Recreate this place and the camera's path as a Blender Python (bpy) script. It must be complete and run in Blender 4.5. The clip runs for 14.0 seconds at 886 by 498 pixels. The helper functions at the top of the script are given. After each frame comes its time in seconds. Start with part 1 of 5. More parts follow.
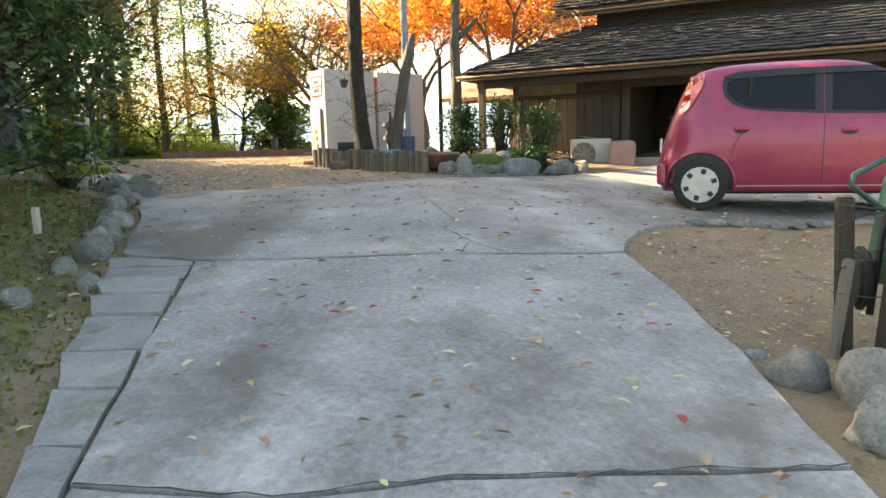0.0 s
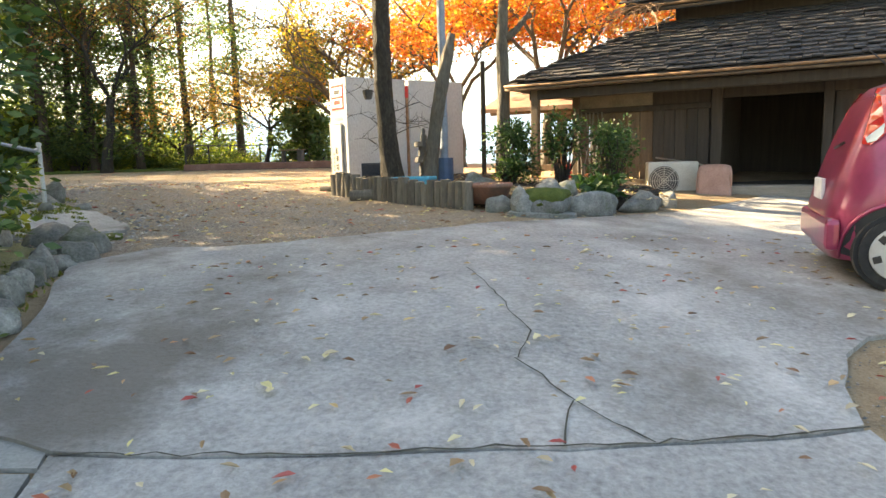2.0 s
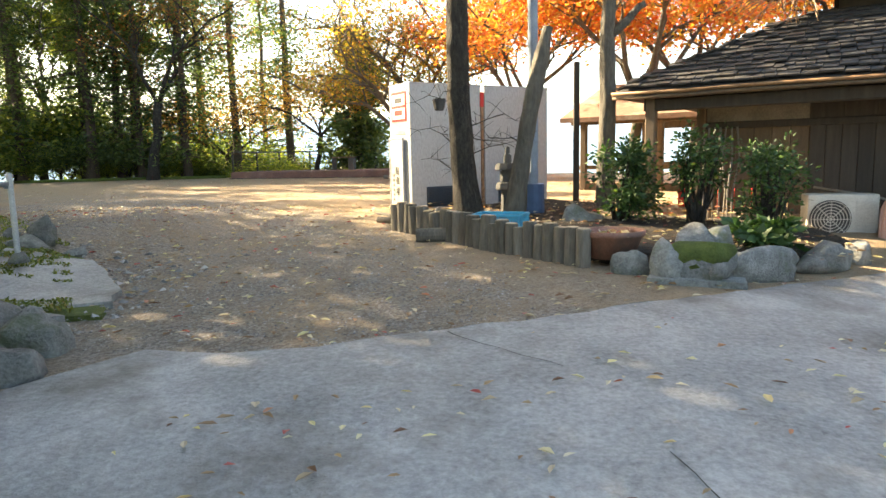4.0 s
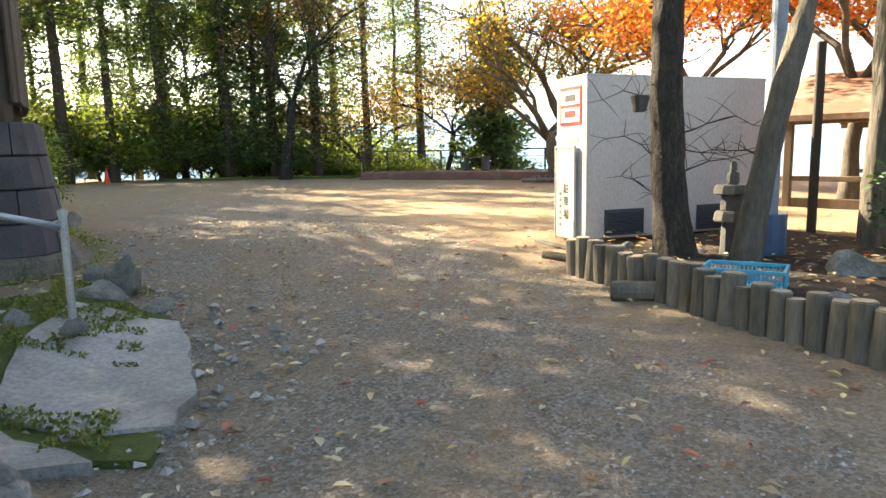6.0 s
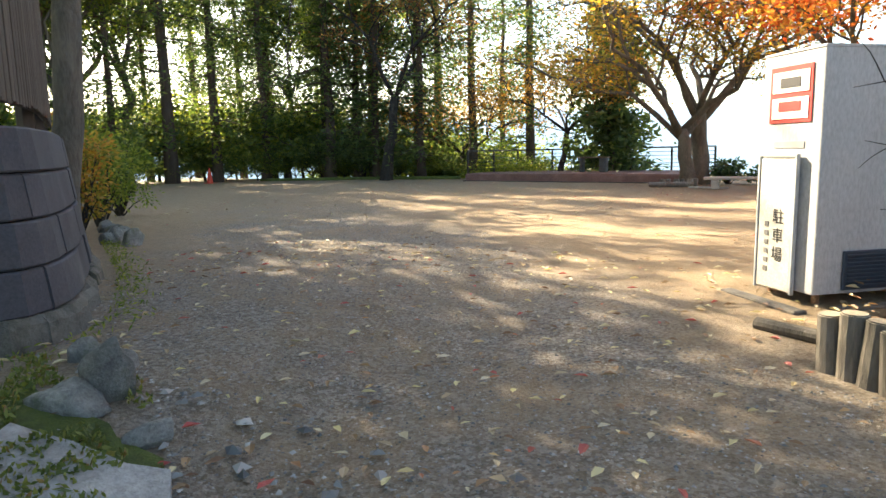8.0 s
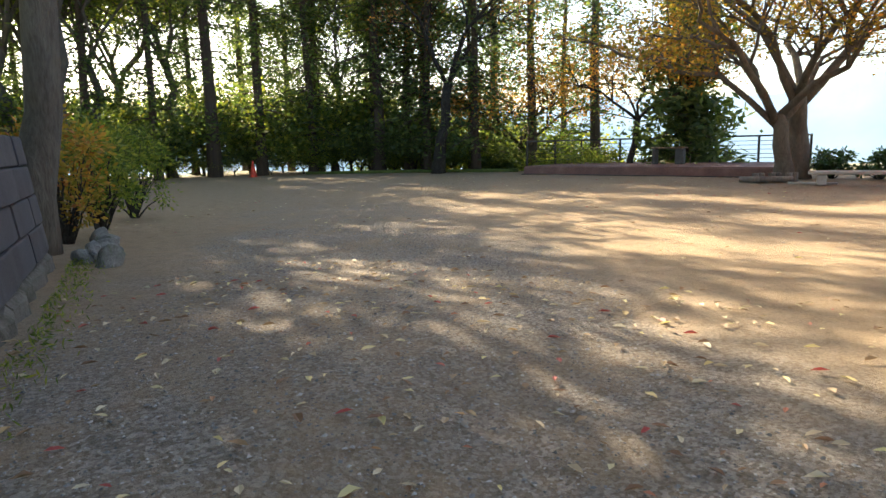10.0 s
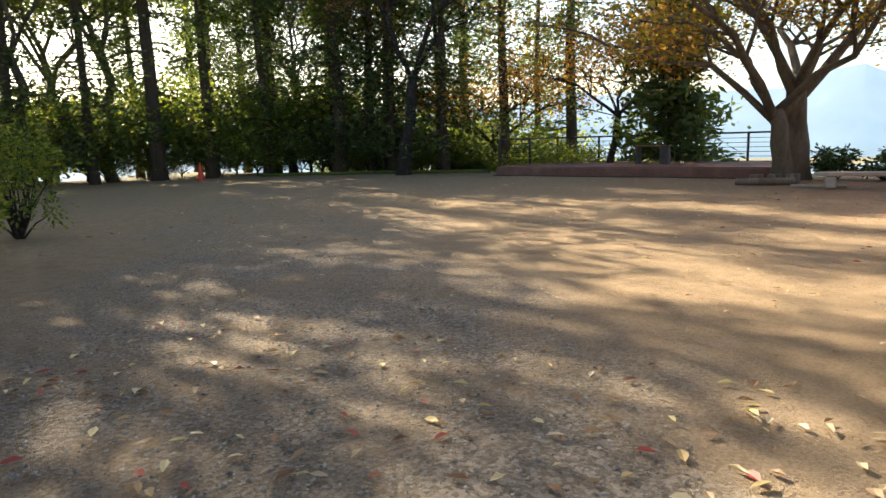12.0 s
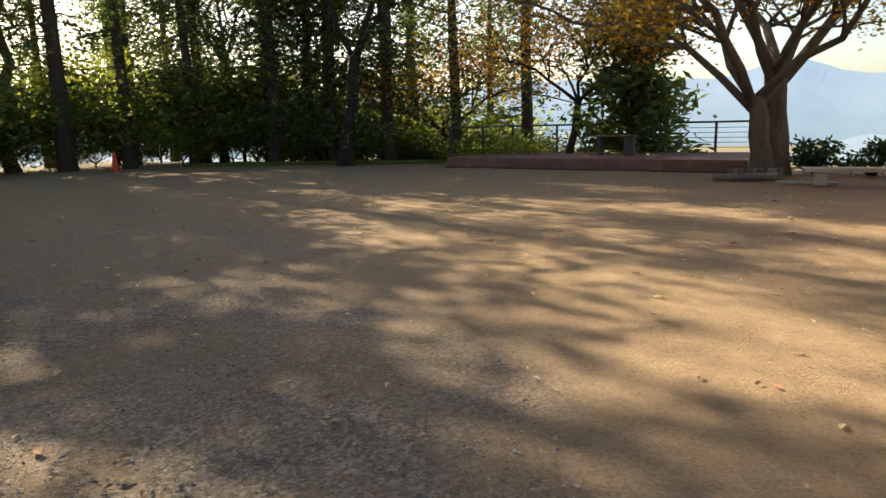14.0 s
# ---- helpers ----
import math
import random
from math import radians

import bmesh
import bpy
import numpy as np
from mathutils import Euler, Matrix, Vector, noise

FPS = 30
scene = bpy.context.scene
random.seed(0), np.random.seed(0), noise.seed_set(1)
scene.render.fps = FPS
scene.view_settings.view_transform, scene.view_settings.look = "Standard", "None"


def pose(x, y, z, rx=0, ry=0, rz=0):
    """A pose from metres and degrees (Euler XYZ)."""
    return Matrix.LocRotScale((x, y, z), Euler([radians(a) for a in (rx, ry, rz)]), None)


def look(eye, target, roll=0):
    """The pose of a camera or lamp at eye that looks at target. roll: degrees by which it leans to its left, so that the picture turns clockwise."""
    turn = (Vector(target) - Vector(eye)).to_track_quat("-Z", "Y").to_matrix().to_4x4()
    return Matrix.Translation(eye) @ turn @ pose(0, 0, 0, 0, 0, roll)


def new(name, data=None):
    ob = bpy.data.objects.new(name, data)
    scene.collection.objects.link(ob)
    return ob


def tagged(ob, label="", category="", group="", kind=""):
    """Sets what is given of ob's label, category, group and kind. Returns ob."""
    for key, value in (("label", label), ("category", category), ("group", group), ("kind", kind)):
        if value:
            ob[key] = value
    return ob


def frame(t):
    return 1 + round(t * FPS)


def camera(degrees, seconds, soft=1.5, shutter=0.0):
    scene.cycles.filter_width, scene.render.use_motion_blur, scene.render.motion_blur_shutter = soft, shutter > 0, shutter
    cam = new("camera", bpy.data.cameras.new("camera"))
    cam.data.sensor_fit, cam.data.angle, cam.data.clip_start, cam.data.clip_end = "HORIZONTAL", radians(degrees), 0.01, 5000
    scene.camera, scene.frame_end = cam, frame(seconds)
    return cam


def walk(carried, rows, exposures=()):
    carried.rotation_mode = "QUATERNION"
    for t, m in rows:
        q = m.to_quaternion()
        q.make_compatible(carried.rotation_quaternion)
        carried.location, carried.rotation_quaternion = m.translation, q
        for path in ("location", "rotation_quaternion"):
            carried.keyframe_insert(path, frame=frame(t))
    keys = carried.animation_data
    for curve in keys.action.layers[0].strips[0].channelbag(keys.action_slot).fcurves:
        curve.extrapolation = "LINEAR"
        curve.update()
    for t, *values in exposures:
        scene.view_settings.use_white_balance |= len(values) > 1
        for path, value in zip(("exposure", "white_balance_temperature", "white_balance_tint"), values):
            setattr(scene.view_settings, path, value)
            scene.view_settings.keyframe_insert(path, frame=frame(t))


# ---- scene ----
cam = camera(67.3, 14.0)
METRES, EYE, TILT, LEAN, TURN = 16.0, 1.42, 0.0, 0.0, 0.0
ROWS = [
    (0.0, 0.0, 0.0, 0.0, -0.23, -8.72, 1.5),
    (0.5, -0.0042, 0.0385, 0.007, 0.25, -8.65, 1.51),
    (1.0, -0.0021, 0.0765, 0.0122, 0.89, -8.47, 1.54),
    (1.5, -0.0076, 0.1149, 0.0185, 1.64, -8.34, 1.53),
    (2.0, -0.0112, 0.153, 0.0194, 2.56, -8.21, 1.55),
    (4.5, -0.0651, 0.3302, 0.0461, 9.03, -7.78, 1.21),
    (5.0, -0.0803, 0.3637, 0.0506, 12.02, -7.39, 1.19),
    (5.5, -0.0941, 0.3965, 0.0502, 14.7, -7.58, 1.16),
    (6.0, -0.1082, 0.4271, 0.0534, 17.34, -8.17, 1.12),
    (6.5, -0.1246, 0.4577, 0.057, 19.85, -8.58, 1.13),
    (7.0, -0.1403, 0.4906, 0.0598, 21.91, -8.32, 1.14),
    (7.5, -0.1588, 0.5234, 0.0616, 24.03, -8.12, 1.12),
    (8.0, -0.1747, 0.5565, 0.0614, 26.01, -8.29, 1.13),
    (8.5, -0.1958, 0.5859, 0.0627, 27.86, -8.49, 1.08),
    (9.0, -0.2118, 0.615, 0.0636, 29.57, -8.68, 1.12),
    (11.5, -0.2803, 0.7709, 0.066, 30.91, -9.35, 1.58),
    (12.0, -0.2944, 0.8005, 0.0674, 28.24, -9.36, 1.73),
    (12.5, -0.3049, 0.832, 0.066, 25.24, -9.8, 1.8),
    (13.0, -0.32, 0.863, 0.068, 23.41, -10.4, 1.74),
    (13.5, -0.3322, 0.8917, 0.0688, 22.92, -10.73, 1.64),
    (14.0, -0.3504, 0.9189, 0.0702, 23.91, -10.62, 1.35),
]
EXPO = [(0.0, 2.85, 8200, 6), (2.0, 3.0, 8200, 6), (5.0, 2.85, 7300, 5), (7.0, 2.75, 7000, 5), (9.0, 2.45, 6700, 6), (11.5, 2.05, 6800, 7), (14.0, 1.55, 7300, 10)]
walk(cam, [(t, pose(0, 0, EYE, TILT, LEAN, TURN) @ pose(METRES * x, METRES * y, METRES * z, 90 + pitch, roll, yaw)) for t, x, y, z, yaw, pitch, roll in ROWS], EXPO)

# ---- world and light ----
SUN_AZ, SUN_EL = 66.0, 34.0        # degrees left of +y, degrees up
sun_dir = Vector((-math.sin(radians(SUN_AZ)) * math.cos(radians(SUN_EL)), math.cos(radians(SUN_AZ)) * math.cos(radians(SUN_EL)), math.sin(radians(SUN_EL))))
world = bpy.data.worlds.new("sky")
scene.world = world
world.use_nodes = True
wn = world.node_tree
sky = wn.nodes.new("ShaderNodeTexSky")
sky.sky_type, sky.sun_disc = "NISHITA", False
sky.sun_elevation, sky.sun_rotation = radians(SUN_EL), radians(-SUN_AZ)
sky.dust_density, sky.air_density = 2.0, 1.0
wn.links.new(sky.outputs[0], wn.nodes["Background"].inputs[0])
wn.nodes["Background"].inputs[1].default_value = 0.085
sun = new("sun", bpy.data.lights.new("sun", "SUN"))
sun.data.energy, sun.data.angle, sun.data.color = 5.0, radians(0.5), (1.0, 0.83, 0.62)
sun.matrix_world = look((0, 0, 30), Vector((0, 0, 30)) - sun_dir)

# ---- helpers ----
rng = np.random.default_rng(7)
R = random.Random(11)
PY = [-6, 0, 2, 3.5, 5, 7, 9, 11, 13, 16, 20, 60]
PZ = [-.7, .05, .32, .52, .64, .87, .95, 1.02, 1.08, 1.2, 1.2, 1.2]


def sstep(a, b, x):
    k = min(1.0, max(0.0, (x - a) / (b - a)))
    return k * k * (3 - 2 * k)


def ground(x, y):
    """Height of the ground."""
    z = sum(float(np.interp(y + d, PY, PZ)) for d in (-.8, 0, .8)) / 3
    z -= 0.085 * min(max(x, 0), 3.5) * (1 - sstep(9.5, 14, y))
    # the raised strip at the foot of the block wall, and the bank along the slab
    z += 0.22 * sstep(-4.6, -6.0, x) * sstep(8.3, 9.8, y) * (1 - sstep(12.5, 17, y))
    edge = -1.42 - 0.36 * (y - 2.1)
    z += 0.33 * sstep(edge - .1, edge - 1.6, x) * (1 - sstep(7.6, 9.6, y))
    # the brink of the hill top
    brink = 37.5 - 0.9 * sstep(-16, -6, x) * 3
    if x > -14:
        brink = min(brink, 35.5 + max(0, x + 4) * -0.25)
    far = max(y - brink, -(x + 33) - .0, (x - 24), 0)
    z -= 0.42 * min(far, 40) + 0.25 * min(max(far - 40, 0), 300) + 0.02 * max(0, min(far, 1500) - 340)
    return z


def mesh_of(name, v, f):
    me = bpy.data.meshes.new(name)
    me.from_pydata([tuple(p) for p in v], [], [tuple(q) for q in f])
    me.update()
    return me


def smooth(me, on=True):
    me.polygons.foreach_set("use_smooth", [on] * len(me.polygons))
    return me


def part(name, bm, material, parent=None, label="", soft=False):
    """Links a bmesh (or a mesh) as one mesh object under a thing."""
    if isinstance(bm, bmesh.types.BMesh):
        me = bpy.data.meshes.new(name)
        bmesh.ops.recalc_face_normals(bm, faces=bm.faces)
        bm.to_mesh(me)
        bm.free()
    else:
        me = bm
    if soft:
        smooth(me)
    if not me.materials:
        me.materials.append(material)
    ob = new(name, me)
    ob.parent = parent
    if label:
        ob["label"] = label
    return ob


def thing(name, m, label, category, group="", kind=""):
    e = new(name)
    e.empty_display_size = .2
    e.matrix_world = m
    return tagged(e, label, category, group, kind)


def box(sx, sy, sz, x=0, y=0, z=0, bevel=0.01, rx=0, ry=0, rz=0, bm=None, seg=1):
    """A bevelled box with its centre at x, y and its foot at z."""
    own = bmesh.new()
    bmesh.ops.create_cube(own, size=1, matrix=pose(x, y, z + sz / 2, rx, ry, rz) @ Matrix.Diagonal((sx, sy, sz, 1)))
    if bevel:
        bmesh.ops.bevel(own, geom=own.edges[:], offset=bevel, segments=seg, affect="EDGES", profile=.6)
    return add(bm, own)


def add(bm, own):
    if bm is None:
        return own
    me = bpy.data.meshes.new("tmp")
    own.to_mesh(me)
    own.free()
    bm.from_mesh(me)
    bpy.data.meshes.remove(me)
    return bm


def cyl(r, h, x=0, y=0, z=0, r2=None, n=16, rx=0, ry=0, rz=0, bevel=0.0, bm=None):
    own = bmesh.new()
    bmesh.ops.create_cone(own, cap_ends=True, segments=n, radius1=r, radius2=r if r2 is None else r2, depth=h,
                          matrix=pose(x, y, z, rx, ry, rz) @ pose(0, 0, h / 2))
    if bevel:
        rims = [e for e in own.edges if any(len(f.verts) > 4 for f in e.link_faces)]
        bmesh.ops.bevel(own, geom=rims, offset=bevel, segments=2, affect="EDGES")
    return add(bm, own)


def tube_data(pts, radii, n=8):
    """Vertices and faces of a round tube along points."""
    pts = [Vector(p) for p in pts]
    v, f = [], []
    side = Vector((1, 0.2, 0.1))
    for i, p in enumerate(pts):
        d = (pts[min(i + 1, len(pts) - 1)] - pts[max(i - 1, 0)]).normalized()
        a = (side - d * side.dot(d)).normalized()
        side = a
        b = d.cross(a)
        for k in range(n):
            w = 2 * math.pi * k / n
            v.append(p + (a * math.cos(w) + b * math.sin(w)) * radii[i])
    for i in range(len(pts) - 1):
        for k in range(n):
            f.append((i * n + k, i * n + (k + 1) % n, (i + 1) * n + (k + 1) % n, (i + 1) * n + k))
    f.append(tuple(range(n - 1, -1, -1)))
    f.append(tuple(range((len(pts) - 1) * n, len(pts) * n)))
    return v, f


def tube(name, pts, r, n=8):
    radii = r if isinstance(r, (list, tuple)) else [r] * len(pts)
    return smooth(mesh_of(name, *tube_data(pts, radii, n)))


def join_data(items):
    V, F, o = [], [], 0
    for v, f in items:
        V += list(v)
        F += [tuple(i + o for i in q) for q in f]
        o += len(v)
    return V, F


def rock(sx, sy, sz, seed, cuts=2, rough=.30):
    """A lump of stone sitting on z = 0."""
    own = bmesh.new()
    bmesh.ops.create_icosphere(own, subdivisions=cuts + 1, radius=1)
    off = Vector((seed * 3.7, seed * 1.3, seed * 2.1))
    rr = random.Random(seed)
    cuts_by = [(Vector((rr.gauss(0, 1), rr.gauss(0, 1), rr.gauss(0, .8))).normalized(), rr.uniform(.62, .85)) for _ in range(9)]
    for q in own.verts:
        n = noise.noise(q.co * 1.1 + off) * rough * 1.6 + noise.noise(q.co * 2.9 + off) * rough * .6
        p = q.co * (1 + n)
        for d, k in cuts_by:
            over = p.dot(d) - k
            if over > 0:
                p -= d * over * .85
        p += q.co * noise.noise(q.co * 7 + off) * .035
        q.co = Vector((p.x * sx / 2, p.y * sy / 2, max(p.z, -.55) * sz / 1.55 + sz * .35))
    return own


# ---- materials ----
def shader(name):
    m = bpy.data.materials.new(name)
    m.use_nodes = True
    t = m.node_tree
    return m, t, t.nodes["Principled BSDF"]


def node(t, kind, **kw):
    n = t.nodes.new(kind)
    for k, v in kw.items():
        n.inputs[k].default_value = v
    return n


def ramp(t, src, stops):
    n = t.nodes.new("ShaderNodeValToRGB")
    e = n.color_ramp.elements
    while len(e) < len(stops):
        e.new(.5)
    for q, (p, c) in zip(e, stops):
        q.position, q.color = p, (*c, 1)
    t.links.new(src, n.inputs[0])
    return n.outputs[0]


def mix(t, fac, a, b, mode="MIX"):
    n = t.nodes.new("ShaderNodeMix")
    n.data_type, n.blend_type = "RGBA", mode
    for s, v in ((n.inputs[0], fac), (n.inputs[6], a), (n.inputs[7], b)):
        if isinstance(v, (int, float)):
            s.default_value = v
        elif isinstance(v, tuple):
            s.default_value = (*v, 1)
        else:
            t.links.new(v, s)
    return n.outputs[2]


def coords(t, scale=(1, 1, 1), space="Object"):
    c = t.nodes.new("ShaderNodeTexCoord")
    m = t.nodes.new("ShaderNodeMapping")
    m.inputs["Scale"].default_value = scale
    t.links.new(c.outputs[space], m.inputs[0])
    return m.outputs[0]


def noise_tex(t, vec, scale, detail=6, rough=.6):
    n = node(t, "ShaderNodeTexNoise", Scale=scale, Detail=detail, Roughness=rough)
    t.links.new(vec, n.inputs["Vector"])
    return n.outputs["Fac"]


def bump(t, b, h, strength=.4, dist=.01):
    n = node(t, "ShaderNodeBump", Strength=strength, Distance=dist)
    t.links.new(h, n.inputs["Height"])
    t.links.new(n.outputs[0], b.inputs["Normal"])


def surface(name, dark, mid, light, scale=6, fine=60, roughness=.8, relief=.4, dist=.008, stretch=(1, 1, 1), metal=0, stain=None, vary=.0, coat=0, spot=.5):
    """A worn surface: broad blotches, fine grain, an optional stain colour, and relief."""
    m, t, b = shader(name)
    vec = coords(t, stretch)
    big, small = noise_tex(t, vec, scale), noise_tex(t, vec, fine, 4, .7)
    c = ramp(t, big, [(.3, dark), (.52, mid), (.72, light)])
    c = mix(t, .35, c, ramp(t, small, [(.3, tuple(.45 * k for k in mid)), (.7, tuple(min(1, 1.35 * k) for k in light))]))
    if stain:
        s = noise_tex(t, vec, scale * .37, 8, .7)
        c = mix(t, ramp(t, s, [(spot, (0, 0, 0)), (spot + .14, (.8, .8, .8))]), c, stain)
    if vary:
        o = t.nodes.new("ShaderNodeObjectInfo")
        c = mix(t, 1.0, c, ramp(t, o.outputs["Random"], [(0, (1 - vary,) * 3), (1, (1 + vary,) * 3)]), "MULTIPLY")
    t.links.new(c, b.inputs["Base Color"])
    b.inputs["Roughness"].default_value, b.inputs["Metallic"].default_value = roughness, metal
    b.inputs["Coat Weight"].default_value = coat
    bump(t, b, small, relief, dist)
    return m


def leaf_mat(name, stops, through_light=.45):
    """Leaves that let light through, each with its own colour."""
    m, t, b = shader(name)
    g = t.nodes.new("ShaderNodeNewGeometry")
    c = ramp(t, g.outputs["Random Per Island"], stops)
    t.links.new(c, b.inputs["Base Color"])
    b.inputs["Roughness"].default_value = .55
    tr = t.nodes.new("ShaderNodeBsdfTranslucent")
    warm = mix(t, 1.0, c, (1.7, 1.6, .9), "MULTIPLY")
    t.links.new(warm, tr.inputs[0])
    ms = t.nodes.new("ShaderNodeMixShader")
    ms.inputs[0].default_value = through_light
    t.links.new(b.outputs[0], ms.inputs[1])
    t.links.new(tr.outputs[0], ms.inputs[2])
    t.links.new(ms.outputs[0], t.nodes["Material Output"].inputs[0])
    return m


def plain(name, col, roughness=.5, metal=0, coat=0):
    m, t, b = shader(name)
    vec = coords(t)
    n = noise_tex(t, vec, 9, 6, .65)
    t.links.new(ramp(t, n, [(.3, tuple(k * .82 for k in col)), (.7, tuple(min(1, k * 1.1) for k in col))]), b.inputs["Base Color"])
    b.inputs["Roughness"].default_value, b.inputs["Metallic"].default_value, b.inputs["Coat Weight"].default_value = roughness, metal, coat
    return m


M_concrete = surface("concrete", (.15, .15, .148), (.28, .277, .27), (.48, .475, .46), 1.3, 30, .85, 1, .016, stain=(.13, .115, .095), spot=.49)
M_flag = surface("mossy_flagstone", (.20, .20, .19), (.27, .27, .26), (.34, .34, .32), 4, 60, .9, .5, .008, stain=(.10, .12, .05), spot=.5, vary=.15)
M_rock = surface("field_stone", (.07, .073, .07), (.16, .165, .155), (.33, .33, .31), 7, 45, .85, 1, .02, stain=(.09, .11, .05), vary=.25, spot=.54)
M_moss = surface("moss", (.045, .07, .015), (.09, .13, .025), (.15, .18, .04), 9, 80, 1, 1, .03)
M_crack = surface("earth_in_joint", (.03, .03, .025), (.05, .048, .04), (.07, .07, .05), 9, 70, 1, .4)
M_block = surface("dark_concrete_block", (.035, .035, .045), (.055, .055, .068), (.085, .083, .095), 2.2, 50, .8, .5, .006, stain=(.12, .115, .115), vary=.12, spot=.56)
M_footing = surface("rough_footing", (.09, .085, .075), (.16, .15, .13), (.22, .21, .18), 7, 40, .95, 1, .03, stain=(.05, .055, .03))
M_bark = surface("grey_bark", (.05, .045, .038), (.10, .09, .075), (.17, .155, .13), 5, 30, .95, 1, .04, (1, 1, .25), stain=(.2, .2, .17), spot=.6)
M_barkd = surface("dark_bark", (.014, .012, .011), (.032, .028, .024), (.085, .078, .066), 14, 42, .95, 1, .09, (1, 1, .4), stain=(.16, .165, .15), spot=.60)
M_barkc = surface("cedar_bark", (.05, .035, .026), (.085, .064, .05), (.12, .095, .075), 6, 40, .95, 1, .04, (2, 2, .1))
M_barkp = surface("pale_lichen_bark", (.07, .058, .045), (.13, .11, .087), (.20, .175, .14), 5, 30, .95, 1, .03, (1, 1, .35), stain=(.05, .042, .033), spot=.5)
M_log = surface("weathered_log", (.075, .065, .052), (.13, .115, .095), (.19, .17, .14), 7, 50, .9, .8, .015, (1, 1, .15), vary=.3)
M_logend = surface("cut_log_end", (.20, .16, .11), (.30, .25, .18), (.40, .34, .25), 9, 60, .9, .5, vary=.25)
M_board = surface("dark_boards", (.022, .017, .013), (.04, .031, .024), (.06, .048, .038), 3, 50, .8, .5, .006, (6, 6, .4), vary=.2)
M_timber = surface("brown_timber", (.07, .045, .028), (.12, .08, .05), (.18, .125, .08), 3, 50, .75, .5, .006, (5, 5, .4), vary=.2)
M_greywood = surface("grey_weathered_wood", (.09, .08, .07), (.16, .145, .125), (.23, .21, .185), 3, 60, .85, .6, .008, (6, 6, .35), vary=.25)
M_slat = surface("dark_weathered_slats", (.045, .035, .028), (.075, .06, .048), (.12, .10, .082), 3, 60, .85, .6, .008, (6, 6, .35), vary=.3)
M_shingle = surface("dark_bark_shingle", (.016, .016, .018), (.032, .031, .033), (.07, .067, .065), 5, 55, .85, .8, .01, (1, 1, 1), stain=(.13, .105, .075), spot=.62)
M_eave = surface("bamboo_eave", (.12, .06, .03), (.22, .12, .06), (.32, .19, .09), 6, 40, .6, .4)
M_plaster = surface("old_plaster", (.16, .13, .10), (.23, .19, .15), (.29, .25, .20), 3, 50, .9, .3, stain=(.10, .08, .06))
M_stepwood = surface("worn_step", (.16, .14, .12), (.25, .225, .19), (.34, .31, .27), 3, 50, .8, .5, .006, (.4, 5, 5))
M_white = surface("old_white_sheet_metal", (.35, .36, .385), (.43, .44, .465), (.50, .51, .53), 1.5, 40, .45, .1, .002, (1, 1, .4), stain=(.40, .40, .42), spot=.6)
M_rust = surface("rusty_edge", (.12, .05, .025), (.28, .14, .07), (.45, .30, .2), 14, 60, .9, .6)
M_grille = plain("dark_grille", (.035, .05, .075), .5)
M_red = plain("red_paint", (.58, .035, .03), .5)
M_signwhite = plain("sign_white", (.72, .70, .68), .5)
M_ink = plain("black_ink", (.03, .03, .035), .6)
M_boardsign = surface("weathered_cream_board", (.40, .38, .33), (.50, .48, .43), (.58, .56, .51), 3, 50, .7, .2, stain=(.34, .31, .26))
M_steel = surface("galvanised_pipe", (.22, .26, .30), (.32, .37, .42), (.42, .47, .52), 12, 80, .4, .15, .002, metal=.7)
M_bluepole = surface("grey_blue_pole", (.12, .16, .22), (.18, .23, .30), (.24, .29, .37), 6, 60, .6, .3)
M_crate = plain("sky_blue_plastic", (.06, .36, .52), .4)
M_pot = surface("terracotta", (.16, .075, .055), (.23, .11, .08), (.30, .16, .12), 6, 60, .8, .4, stain=(.12, .09, .075))
M_soil = surface("leafy_soil", (.022, .018, .014), (.04, .032, .024), (.07, .055, .04), 12, 70, 1, 1, .03, stain=(.12, .08, .05))
M_car = plain("rose_pink_car_paint", (.30, .032, .085), .32, .25, .5)
M_tyre = surface("tyre_rubber", (.012, .012, .013), (.02, .02, .021), (.03, .03, .03), 20, 90, .85, .3)
M_hub = plain("silver_wheel_cover", (.50, .51, .53), .35, .6)
M_black = plain("black_plastic", (.015, .015, .017), .45)
M_lamp = plain("red_tail_lamp", (.55, .02, .02), .12, 0, 1)
M_clear = plain("clear_lamp_lens", (.62, .62, .60), .15, 0, 1)
M_acwhite = surface("aged_white_plastic", (.40, .38, .34), (.50, .48, .43), (.57, .55, .50), 5, 60, .55, .1)
M_tray = surface("faded_pink_tray", (.28, .15, .12), (.38, .22, .18), (.45, .29, .24), 4, 60, .7, .2, stain=(.25, .16, .12))
M_green = surface("dark_green_paint", (.006, .04, .035), (.012, .065, .055), (.022, .095, .08), 8, 60, .45, .2, stain=(.04, .05, .04))
M_deck = surface("reddish_deck_boards", (.10, .05, .042), (.17, .085, .07), (.24, .14, .12), 2, 40, .75, .4, .005, vary=.25)
M_rail = surface("dark_rail_paint", (.016, .014, .014), (.026, .023, .022), (.04, .036, .034), 6, 60, .5, .2)
M_bench = surface("pale_stone_bench", (.32, .30, .26), (.44, .41, .36), (.54, .50, .44), 4, 50, .85, .4)
M_cone = plain("orange_red_plastic", (.65, .06, .03), .5)
M_darkstuff = surface("dark_old_metal", (.02, .02, .022), (.035, .035, .038), (.06, .055, .052), 7, 60, .6, .4)
M_tank = surface("grey_weathered_stone", (.05, .05, .052), (.08, .08, .08), (.12, .12, .115), 6, 60, .9, .6)
